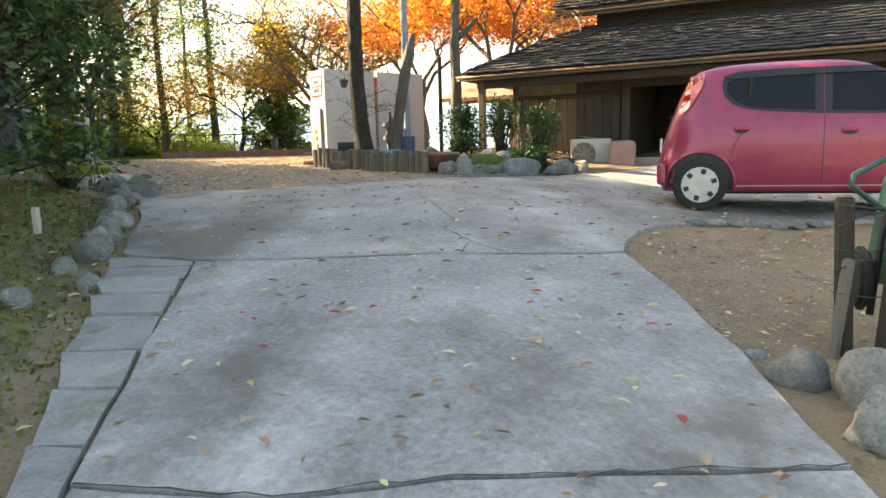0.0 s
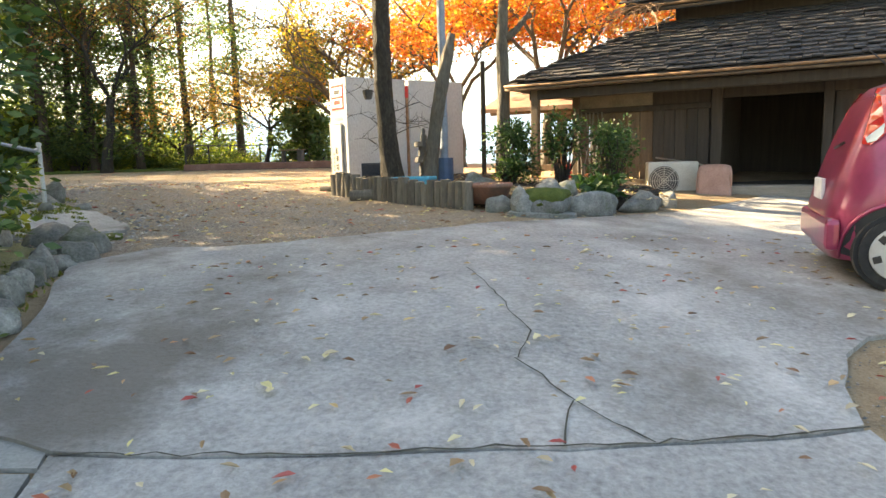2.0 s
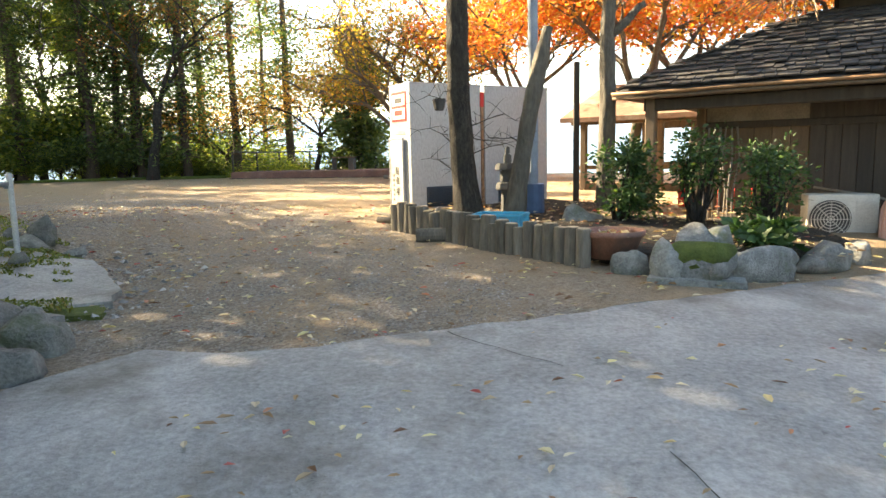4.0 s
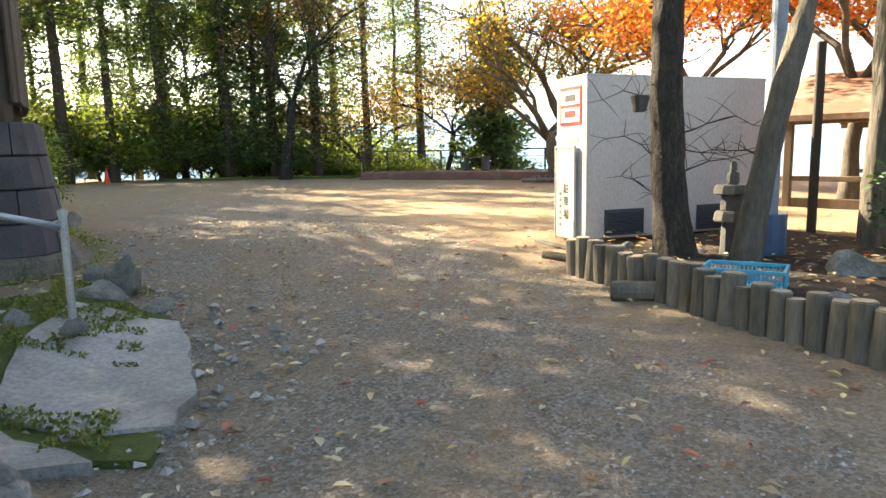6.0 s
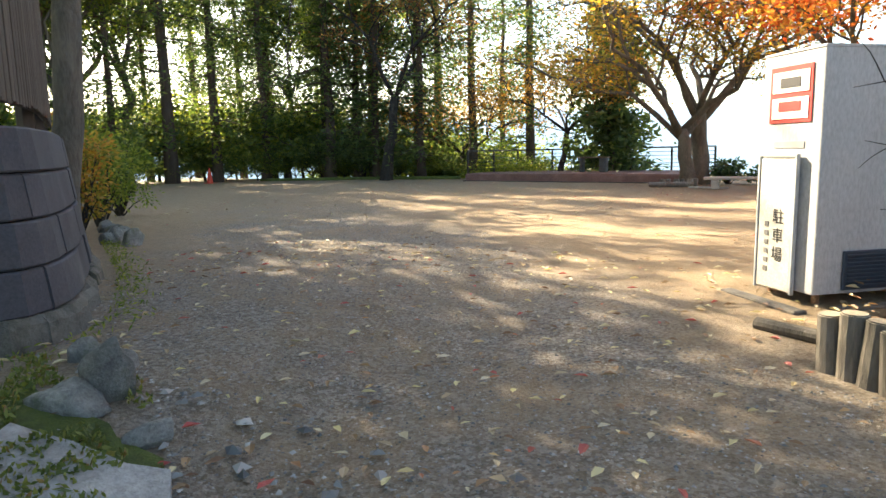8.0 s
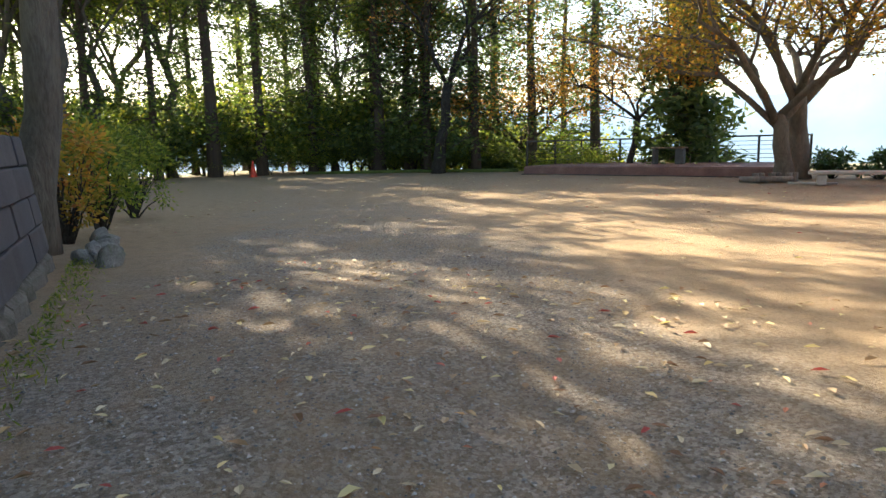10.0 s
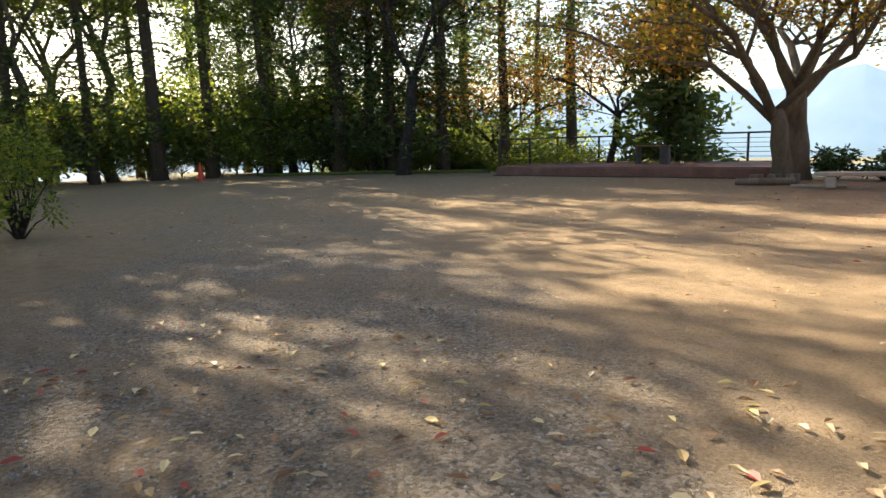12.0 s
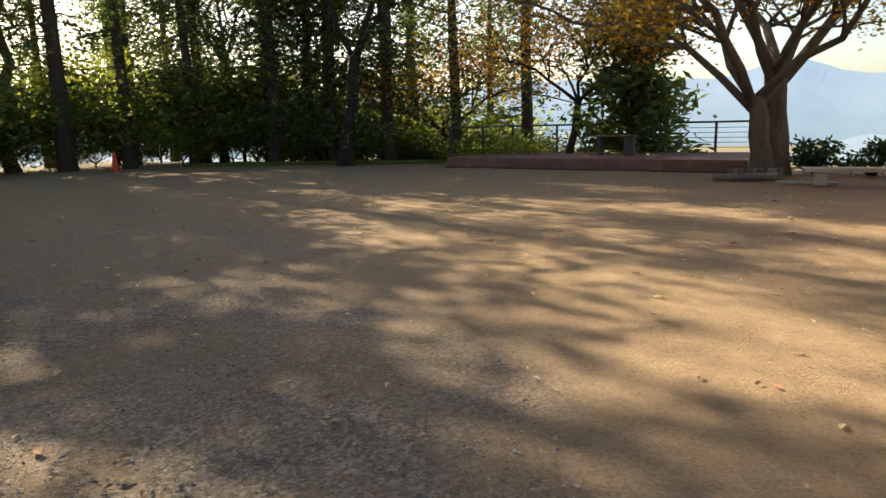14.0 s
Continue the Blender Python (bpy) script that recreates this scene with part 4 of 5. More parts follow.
# trunks on the bed
def pole_tree(name, pts, radii, material, x, y, label, twigs, seed):
    t = thing(name, pose(x, y, ground(x, y) + .1), label, "tree")
    r = random.Random(seed)
    zs = [p[2] for p in pts]
    fine = [(float(np.interp(z, zs, [p[0] for p in pts])), float(np.interp(z, zs, [p[1] for p in pts])), z) for z in np.linspace(zs[0], zs[-1], 110)]
    tv, tf = tube_data(fine, [float(np.interp(p[2], zs, radii)) for p in fine], 28)
    for i, p in enumerate(tv):
        c = Vector(fine[i // 28])
        a = 2 * math.pi * (i % 28) / 28
        d = p - c
        ridge = abs(noise.noise(Vector((math.cos(a) * 4, math.sin(a) * 4, p.z * 2.2 + seed)))) * 2 + noise.noise(Vector((math.cos(a) * 9, math.sin(a) * 9, p.z * 6 + seed))) * .8 + noise.noise(Vector((math.cos(a), math.sin(a), p.z * 1.1 + seed))) * .8
        tv[i] = c + d * (1 - .04 + .085 * ridge)
    items = [(tv, tf)]
    part("trunk", smooth(mesh_of("trunk", *join_data(items))), material, t)
    tw = []
    for z0, a, ln in twigs:
        d = Vector((math.cos(a), math.sin(a) * .6, r.uniform(-.1, .5))).normalized()
        base = Vector((0, 0, z0))
        p = bent(base, base + d * ln, .12, r, 5)
        tw.append(tube_data(p, [.010, .008, .006, .005, .0035, .002], 5))
        for q in range(9):
            s = p[1 + q % 4]
            e = s + Vector((r.uniform(-1, 1), r.uniform(-.6, .6), r.uniform(-.5, .8))) * ln * .45
            tw.append(tube_data(bent(s, e, .1, r, 3), [.004, .0035, .0028, .0015], 4))
    if tw:
        part("twig", mesh_of("twig", *join_data(tw)), M_barkd, t)["kind"] = "stuff"
    return t


pole_tree("plane_tree", [(.12, 0, -.3), (.06, 0, .12), (.0, .02, .7), (-.05, .02, 1.6), (-.04, 0, 3), (0, 0, 5), (.1, 0, 8)], [.30, .20, .155, .145, .135, .125, .10], M_barkd, -1.58, 13.55, "tall dark-barked tree trunk with thin bare twigs",
          [(1.5, 2.9, .8), (1.75, .2, .6), (.9, 3.3, .8), (.75, .1, .9), (1.2, -.3, .9), (.5, 2.6, .7), (1.0, .6, .7)], 3)
pole_tree("dead_tree", [(-.12, 0, -.2), (-.06, 0, .3), (.03, 0, .9), (.16, 0, 1.6), (.26, 0, 2.05), (.34, .02, 2.4)], [.17, .125, .10, .105, .095, .06], M_bark, -.82, 13.35, "leaning dead grey trunk with a broken top", [(1.0, 2.8, .5)], 4)
pole_tree("young_tree", [(0, 0, -.3), (0, 0, .6), (.02, 0, 1.6), (.0, 0, 2.4), (.05, 0, 3.2), (.02, 0, 4.6)], [.13, .12, .11, .10, .08, .05], M_bark, .35, 14.3, "slim grey tree trunk with a cut side branch", [(2.7, .3, 1.0), (3.3, 2.6, .9), (3.6, .6, 1.2)], 5)
part("branch", tube("branch", [(.0, 0, 2.35), (.25, 0, 2.55), (.42, .02, 2.75), (.5, .02, 2.78)], [.07, .06, .05, .045], 8), M_bark, bpy.data.objects["young_tree"])
# unseen crowns added above the view to shade the concrete before the house
for tree_name, seed in (("plane_tree", 71), ("young_tree", 72)):
    gc = np.random.default_rng(seed)
    c = gc.normal(size=(7000, 3)) * np.array([1.35, 1.35, .7]) + np.array([.2, 0, 5.7])
    c[:, 2] = np.maximum(c[:, 2], 4.3 + .4 * gc.random(7000))
    part("crown", leaves(c, .15, seed), L_gold, bpy.data.objects[tree_name])
bpole = thing("metal_pole", pose(-.66, 13.75, ground(-.7, 13.7)), "tall grey blue metal pole by the dead tree", "pole")
part("shaft", cyl(.068, 6, 0, 0, -.05, n=14), M_bluepole, bpole)
part("band", cyl(.15, .42, 0, 0, .12, n=14), plain("faded_blue_cloth", (.05, .10, .20)), bpole, "faded blue cloth wrapped round the foot")
lantern = thing("stone_lantern", pose(-1.0, 13.7, ground(-1, 13.7) + .12), "small dark stacked stone lantern", "lantern")
for z, w, h in ((0, .2, .35), (.35, .34, .1), (.45, .22, .16), (.61, .36, .09), (.70, .12, .12), (.82, .07, .1)):
    part("tier", cyl(w / 2, h, 0, 0, z, r2=w * .45, n=10, bevel=.012), M_tank, lantern)
dpost = thing("wooden_post", pose(.03, 15.38, ground(0, 15.4) - .05), "thin dark wooden post beside the bed", "post")
part("shaft", box(.09, .09, 2.3, 0, 0, 0, .01), M_board, dpost)
hang = thing("hanging_pot", pose(-1.86, 13.40, 2.62), "small dark hanging flower pot on the trunk", "pot")
part("bowl", cyl(.06, .15, 0, 0, 0, r2=.09, n=12, bevel=.01), M_darkstuff, hang)
part("hook", tube("hook", [(0, 0, .14), (.05, .05, .24), (.14, .08, .26)], .006, 5), M_darkstuff, hang)


def shrub(x, y, w, h, n, leaf, seed, label, stem=.3, mat_leaf=None, name="shrub", group="", z=None):
    r = random.Random(seed)
    g = np.random.default_rng(seed)
    t = thing(name, pose(x, y, ground(x, y) + .05 if z is None else z), label, "shrub", group)
    items = []
    cs = []
    for k in range(26):
        a, u = r.uniform(0, 6.28), r.uniform(.1, 1) ** .6
        p = Vector((math.cos(a) * w * .42 * u, math.sin(a) * w * .42 * u, stem + (h - stem) * r.uniform(.08, .9) ** .8))
        items.append(tube_data(bent((r.uniform(-.04, .04), r.uniform(-.04, .04), -.1), p, .03, r, 4), [.022, .017, .012, .008, .004], 5))
        m = n // 26
        cs.append(np.array(p) + g.normal(size=(m, 3)) * np.array([w * .10, w * .10, h * .075]))
    part("stem", mesh_of("stem", *join_data(items)), M_barkd, t)["kind"] = "stuff"
    part("foliage", leaves(np.concatenate(cs), leaf, seed, .6, .48), mat_leaf or L_shrub, t)
    return t


shrub(.36, 12.9, .85, 1.05, 3400, .065, 1, "dense dark green camellia shrub on the bed", .05, group="camellias")
shrub(1.15, 12.5, .62, 1.15, 1500, .065, 2, "airy green camellia shrub with bare stems", .5, group="camellias")
shrub(1.84, 12.3, .75, 1.05, 2300, .06, 3, "rounded dark camellia shrub by the wall", .2, group="camellias")
shrub(1.5, 11.4, .6, .35, 500, .16, 4, "low clump of strap-like green leaves", .05, L_shrub, "grass_clump")

# ---- car ----
car = thing("kei_car", pose(3.016, 7.896, .665, 0, 0, -18), "rose pink compact hatchback car parked on the concrete", "car")
CW = 1.475
CAR_Z = [.20, .24, .30, .36, .45, .55, .65, .75, .82, .88, .93, .98, 1.05, 1.15, 1.25, 1.35, 1.43, 1.49, 1.53, 1.56, 1.575, 1.58]


def car_rear(z):
    return float(np.interp(z, [.2, .36, .55, .75, .95, 1.2, 1.4, 1.5, 1.55, 1.58], [-.38, -.43, -.42, -.37, -.31, -.22, -.13, -.02, .2, .6]))


def car_front(z):
    return float(np.interp(z, [.2, .4, .7, .85, .93, 1.0, 1.15, 1.35, 1.48, 1.55, 1.58], [2.85, 2.96, 2.92, 2.82, 2.62, 2.3, 2.12, 1.88, 1.66, 1.4, 1.1]))


def car_half(z):
    return float(np.interp(z, [.2, .3, .45, .62, .8, .92, 1.1, 1.3, 1.42, 1.5, 1.55, 1.58], [.69, .715, .73, .7375, .732, .715, .672, .622, .588, .53, .43, .2]))


def flank(x, z):
    """Half width of the car at a point of its side."""
    r0, f0 = car_rear(z), car_front(z)
    u = min(.999, abs((x - (r0 + f0) / 2) / ((f0 - r0) / 2)))
    return car_half(z) * (1 - u ** 7) ** (1 / 7)


def body_mesh():
    V, F, n = [], [], 72
    for z in CAR_Z:
        r0, f0, w = car_rear(z), car_front(z), car_half(z)
        for k in range(n):
            a = 2 * math.pi * k / n
            c, d = math.cos(a), math.sin(a)
            q = (abs(c) ** 7 + abs(d) ** 7) ** (-1 / 7)
            V.append(((r0 + f0) / 2 + (f0 - r0) / 2 * q * c, w * q * d, z))
    for j in range(len(CAR_Z) - 1):
        for k in range(n):
            F.append((j * n + k, j * n + (k + 1) % n, (j + 1) * n + (k + 1) % n, (j + 1) * n + k))
    F += [tuple(range(n - 1, -1, -1)), tuple(range((len(CAR_Z) - 1) * n, len(CAR_Z) * n))]
    return mesh_of("body", V, F)


body = part("body", body_mesh(), M_car, car, soft=True)


def on_side(pts, name, material, parent, out=.008, sgn=-1, thick=.02):
    """A plate that follows the car's flank."""
    bm = bmesh.new()
    bm.faces.new([bm.verts.new((x, 0, z)) for x, z in pts])
    for c, nrm in ((0, Vector((1, 0, 0))), (2, Vector((0, 0, 1)))):
        lo, hi = min(p[c // 2] for p in pts), max(p[c // 2] for p in pts)
        step = .12 if c == 0 else .07
        k = lo + step
        while k < hi - .01:
            bmesh.ops.bisect_plane(bm, geom=bm.verts[:] + bm.edges[:] + bm.faces[:], plane_co=nrm * k, plane_no=nrm)
            k += step
    for q in bm.verts:
        q.co.y = sgn * (flank(q.co.x, q.co.z) + out)
    r = bmesh.ops.extrude_face_region(bm, geom=bm.faces[:])
    for q in r["geom"]:
        if isinstance(q, bmesh.types.BMVert):
            q.co.y -= sgn * (thick + out)
    return part(name, bm, material, parent)


for sgn in (-1, 1):
    on_side([(.27, 1.22), (.34, 1.15), (.44, 1.10), (.60, 1.07), (1.08, 1.035), (1.08, 1.40), (.36, 1.39), (.25, 1.36), (.245, 1.29)], "rear_window", M_glass, car, .010, sgn)
    on_side([(.22, 1.22), (.30, 1.125), (.42, 1.07), (.60, 1.04), (1.16, .995), (1.16, 1.47), (.7, 1.475), (.36, 1.46), (.22, 1.415), (.20, 1.32)], "window_seal", M_black, car, .005, sgn)
    on_side([(1.24, 1.025), (2.0, .995), (1.96, 1.10), (1.72, 1.40), (1.24, 1.40)], "front_window", M_glass, car, .010, sgn)
    on_side([(1.17, .995), (2.08, .965), (2.02, 1.10), (1.74, 1.43), (1.6, 1.465), (1.17, 1.47)], "window_seal", M_black, car, .005, sgn)
    on_side([(.30, 1.385), (1.155, 1.40), (1.155, 1.465), (.7, 1.47), (.34, 1.455), (.24, 1.405)], "rain_visor", M_black, car, .022, sgn)
    on_side([(1.175, 1.40), (1.72, 1.395), (1.6, 1.455), (1.175, 1.465)], "rain_visor", M_black, car, .022, sgn)
    part("quarter_divider", _placed(box(.03, .012, .27, 0, 0, 0, .003), pose(.47, sgn * (flank(.47, 1.25) + .006), 1.11, 10 * -sgn)), M_black, car)
    for pts in ([(1.165, .26), (1.172, .26), (1.172, .99), (1.165, .99)], [(2.05, .26), (2.057, .26), (2.057, .96), (2.05, .96)],
                [(.30, .58), (.307, .58), (.335, .70), (.43, .86), (.425, .865), (.328, .705)]):
        on_side(pts, "door_seam", M_black, car, .002, sgn)
    on_side([(.36, .255), (2.1, .255), (2.1, .267), (.36, .267)], "sill_seam", M_hub, car, .004, sgn)
    for x, z in ((.40, .84), (1.40, .80)):
        part("door_handle", _placed(box(.15, .035, .045, 0, 0, 0, .014, seg=2), pose(x, sgn * (flank(x, z) + .006), z)), M_car, car)
        # flat dark ellipse painted in for the shade of the handle's hollow
        on_side([(x - .07 + .07 * math.cos(k * .524) + .06, z + .005 + .035 * math.sin(k * .524)) for k in range(12)], "handle_recess", M_darkstuff, car, .003, sgn)
    on_side([(-.10, 1.455), (.03, 1.46), (.02, 1.36), (-.05, 1.22), (-.12, 1.10), (-.19, 1.04), (-.235, 1.05), (-.20, 1.18), (-.15, 1.34)], "tail_lamp", M_lamp, car, .016, sgn)
    on_side([(-.215, 1.09), (-.11, 1.19), (-.12, 1.12), (-.16, 1.07), (-.205, 1.055)], "reversing_lamp", M_clear, car, .022, sgn)
    part("tail_lamp_back", _placed(box(.05, .14, .40, 0, 0, 0, .02), pose(-.165, sgn * .47, 1.04, 0, 17, 0)), M_lamp, car)
    on_side([(2.62, .72), (2.84, .74), (2.76, .86), (2.52, .92)], "headlamp", M_clear, car, .012, sgn)
    part("mirror", _placed(box(.12, .16, .13, 0, 0, 0, .035, seg=2), pose(1.98, sgn * (CW / 2 + .07), .95)), M_car, car)
    for wx in (0, 2.43):
        # wheel arch
        arch = [(wx + .345 * math.cos(a), .285 + .345 * math.sin(a)) for a in [math.pi * (k / 14) * 1.12 - .19 for k in range(15)]]
        on_side(arch, "wheel_arch", M_black, car, .003, sgn)
        lip = tube("arch_lip", [(x, sgn * (flank(x, z) + .004), z) for x, z in arch], .014, 6)
        part("arch_lip", lip, M_car, car)
        bm = cyl(.28, .16, 0, 0, 0, n=36, bevel=.03)
        w = part("wheel", _placed(bm, pose(wx, sgn * (CW / 2 - .065), .28, 90) @ pose(0, 0, -.08)), M_tyre, car, soft=False)
        hubm = cyl(.19, .02, 0, 0, 0, n=30, bevel=.008)
        yo = sgn * (CW / 2 + .018)
        part("wheel_cover", _placed(hubm, pose(wx, yo, .28, 90 * (1 if sgn < 0 else -1))), M_hub, w)
        for k in range(6):
            a = k * math.pi / 3 + .3
            part("cover_slot", _placed(box(.055, .008, .05, 0, 0, 0, .003), pose(wx + .145 * math.cos(a), yo + sgn * .023, .28 + .145 * math.sin(a), 0, -math.degrees(a), 0) @ pose(0, 0, -.025)), M_black, w)
        part("hub_cap", _placed(cyl(.035, .016, n=16, bevel=.005), pose(wx, yo + sgn * .016, .28, 90 * (1 if sgn < 0 else -1))), M_hub, w)
part("rear_glass", _placed(box(.03, .84, .38, 0, 0, 0, .008), pose(-.235, 0, 1.04, 0, 20, 0)), M_glass, car)
part("rear_bumper", box(.10, 1.26, .24, -.395, 0, .27, .045, seg=2), M_car, car)
part("number_plate", box(.03, .33, .165, -.40, 0, .62, .005), M_signwhite, car)
part("rear_wiper", tube("rear_wiper", [(-.30, .05, 1.02), (-.29, -.25, 1.06)], .01, 6), M_black, car)
part("aerial", tube("aerial", [(.1, 0, 1.56), (-.12, 0, 1.78)], .006, 5), M_black, car)
part("underbody", box(2.9, 1.2, .14, 1.2, 0, .17, .02), M_black, car)

# ---- right-hand corner: stones, wire fence and a green barrow ----
for k, (x, y, sx, sy, sz, rz) in enumerate(((1.62, 2.92, .30, .26, .22, 0), (1.82, 2.72, .34, .30, .30, 30), (1.68, 2.42, .30, .28, .24, 0), (2.05, 2.95, .25, .2, .2, 0), (1.55, 3.2, .14, .1, .07, 0), (1.95, 2.3, .4, .3, .3, 0))):
    stone(x, y, sx, sy, sz, 60 + k, rz, "rounded river stone by the drive", "stones by the drive")
for k in range(7):
    stone(2.45 + .22 * k, 6.42 + .04 * k + R.uniform(-.04, .04), R.uniform(.16, .26), .14, .08, 80 + k, R.uniform(-20, 20), "small pale edging stone", "edging stones", dz=.0)
stump = thing("wooden_posts", pose(2.05, 3.25, ground(2.05, 3.25)), "old leaning fence posts with rusty wire", "fence")
for x, y, h, tx, rr in ((-.1, 0, .62, 6, .03), (.0, .05, .92, -3, .045), (.14, -.05, .85, 4, .055), (.27, .03, .75, -2, .05)):
    part("post", cyl(rr, h, x, y, -.1, n=9, ry=tx, bevel=.008), M_greywood if rr < .04 else M_board, stump)
for k in range(5):
    z = .35 + .11 * k
    part("wire", tube("wire", bent((-.12, -.02, z), (1.0, .1, z + .03), .01, R, 6), .004, 4), M_darkstuff, stump)
barrow = thing("green_barrow", pose(2.2, 3.35, ground(2.2, 3.3)), "green wheelbarrow standing on end behind the fence", "wheelbarrow")
part("handle", tube("handle", [(.6, 0, 1.18), (.05, 0, 1.02), (-.13, 0, .93), (-.14, 0, .88), (.02, 0, .76), (.25, 0, .68)], .016, 8), M_green, barrow)
part("frame", tube("frame", [(.02, .03, .2), (.06, .03, .7), (.2, .03, .95), (.55, .05, 1.12)], .018, 8), M_darkstuff, barrow)
part("tray", box(.5, .5, .62, .45, .12, .28, .07, ry=8, seg=3), M_green, barrow)
part("wheel", _placed(cyl(.17, .06, n=20, bevel=.02), pose(-.02, .12, .38, 90, 0, 70)), M_tyre, barrow)

# ---- left bank: shrubs, stones, stake ----
big = spreading_tree(301, .5, 6, 1.9, 2.8, .07, 14000, .10, (0, 0), .6, .40)
for x, y, s, a in ((-6.0, 7.6, 1.25, 200), (-4.4, 3.0, 1.0, 300), (-6.8, 5.6, 1.5, 20)):
    plant_tree("evergreen_bush", big, M_barkd, L_shrub, x, y, "tall evergreen bush on the mossy bank", "bushes on the bank", s, a, category="shrub")
shrub(-4.3, 7.7, .9, .7, 700, .10, 21, "low sprawling bush with yellow green leaves", .05, L_green, "low_bush", "low bushes")
for k in range(16):
    y = 4.9 + k * .24
    x = -1.46 - .36 * (y - 2.1) - .12 + R.uniform(-.08, .05)
    stone(x, y, R.uniform(.22, .36), R.uniform(.18, .28), R.uniform(.16, .28), 120 + k, R.uniform(0, 180), "mossy grey stone edging the bank", "bank stones")
for k, (x, y) in enumerate(((-2.45, 3.75), (-2.6, 4.5), (-2.3, 4.2))):
    stone(x, y, .2, .16, .16, 150 + k, 30 * k, "mossy grey stone edging the bank", "bank stones")


def tall_bush(x, y, w, h, clumps, n, leaf, seed):
    """A broad evergreen, leafy from the ground to its top."""
    r, g = random.Random(seed), np.random.default_rng(seed)
    t = thing("evergreen_bush", pose(x, y, ground(x, y)), "tall dense evergreen bush on the mossy bank", "shrub", "bushes on the bank")
    items, cs = [], []
    for k in range(clumps):
        a, z = r.uniform(0, 6.28), h * r.uniform(.06, 1)
        rad = w / 2 * (1 - .55 * (z / h) ** 2) * r.uniform(.35, 1.0) ** .5
        p = Vector((math.cos(a) * rad, math.sin(a) * rad, z))
        items.append(tube_data(bent((0, 0, max(.1, z * .55)), p, .03, r, 3), [.02, .014, .009, .004], 4))
        m = n // clumps
        cs.append(np.array(p) + g.normal(size=(m, 3)) * np.array([.17, .17, .13]))
    items.append(tube_data(bent((0, 0, -.2), (0, 0, h * .9), 0, r, 5), [.08, .07, .06, .05, .035, .02], 8))
    part("stem", mesh_of("stem", *join_data(items)), M_barkd, t)["kind"] = "stuff"
    part("foliage", leaves(np.concatenate(cs), leaf, seed, .6, .45), L_shrub, t)


tall_bush(-4.35, 6.3, 2.5, 4.6, 170, 15000, .10, 41)
tall_bush(-4.0, 3.6, 2.2, 4.0, 130, 10000, .10, 42)
stake = thing("stake", pose(-3.3, 5.4, ground(-3.3, 5.4)), "short pale wooden stake in the bank", "stake")
part("shaft", box(.05, .05, .32, 0, 0, -.1, .006), M_bench, stake)
for k, (x, y, sx, sy, sz) in enumerate(((-3.75, 8.35, .55, .42, .34), (-3.55, 7.85, .42, .36, .26), (-4.2, 8.5, .5, .4, .3), (-4.5, 8.0, .6, .5, .4))):
    stone(x, y, sx, sy, sz, 170 + k, 30 * k, "large grey boulder at the end of the bank", "bank boulders", dz=-.08)

# ---- block wall and fence ----
WALL = [Vector(p) for p in ((-10.2, 10.0), (-8.4, 10.45), (-7.3, 10.85), (-6.85, 11.1), (-6.75, 11.45), (-7.05, 11.85), (-7.6, 12.35), (-8.3, 12.9), (-9.6, 13.8), (-11.0, 14.75))]
wl = [0.0]
for p, q in zip(WALL, WALL[1:]):
    wl.append(wl[-1] + (q - p).length)
W1 = Vector((*WALL[-1], 0))
wd = Vector((*(WALL[-1] - WALL[-2]).normalized(), 0))
S = 1


def on_wall(s, inset, z):
    """A point of the wall: metres along it, metres into the bank, height."""
    def raw(t):
        t = min(max(t, 0), wl[-1] - .001)
        i = max(k for k in range(len(wl) - 1) if wl[k] <= t)
        return WALL[i].lerp(WALL[i + 1], (t - wl[i]) / (wl[i + 1] - wl[i]))
    p = (raw(s - .25) + raw(s) * 2 + raw(s + .25)) / 4
    d = (raw(s + .3) - raw(s - .3)).normalized()
    return Vector((p.x - d.y * inset, p.y + d.x * inset, z))


def wall_piece(name, s0, s1, z0, z1, front, depth, material, parent, edge=.014, lean=.12):
    """A block that follows the bend and the lean of the wall, with chamfered arrises."""
    n = max(1, int((s1 - s0) / .25))
    rows = []
    for k in range(n + 1):
        s = s0 + (s1 - s0) * k / n
        e = edge if k in (0, n) else 0
        lo, hi = front + lean * (z0 - 1.2), front + lean * (z1 - 1.2)
        rows.append([on_wall(s, lo + depth, z0), on_wall(s, lo + edge + e, z0), on_wall(s, lo + e, z0 + edge), on_wall(s, hi + e, z1 - edge), on_wall(s, hi + edge + e, z1), on_wall(s, hi + depth, z1)])
    V = [p for r in rows for p in r]
    F = []
    for k in range(n):
        for j in range(6):
            F.append((6 * k + j, 6 * k + 6 + j, 6 * k + 6 + (j + 1) % 6, 6 * k + (j + 1) % 6))
    F += [tuple(range(5, -1, -1)), tuple(range(6 * n, 6 * n + 6))]
    return part(name, mesh_of(name, V, F), material, parent)


wall = thing("block_wall", Matrix(), "curved retaining wall of dark concrete blocks on a mossy footing", "wall", kind="structure")
s = 0.0
k = 0
while s < wl[-1] - .1:
    e = min(wl[-1], s + R.uniform(.5, .9))
    wall_piece("footing_stone", s, e, 1.0, 1.43 + R.uniform(-.02, .02), -.05 + R.uniform(-.03, .03), .5, M_footing, wall, .05, .1)
    s = e
for j in range(4):
    z = 1.44 + j * .295
    s = -.5 if j % 2 else 0.0
    while s < wl[-1] - .05:
        a, b = max(0, s), min(wl[-1], s + 1.02)
        wall_piece("block", a + .006, b - .006, z + .005, z + .290, R.uniform(-.012, .012), .42, M_block, wall)
        s += 1.02
bm = bmesh.new()
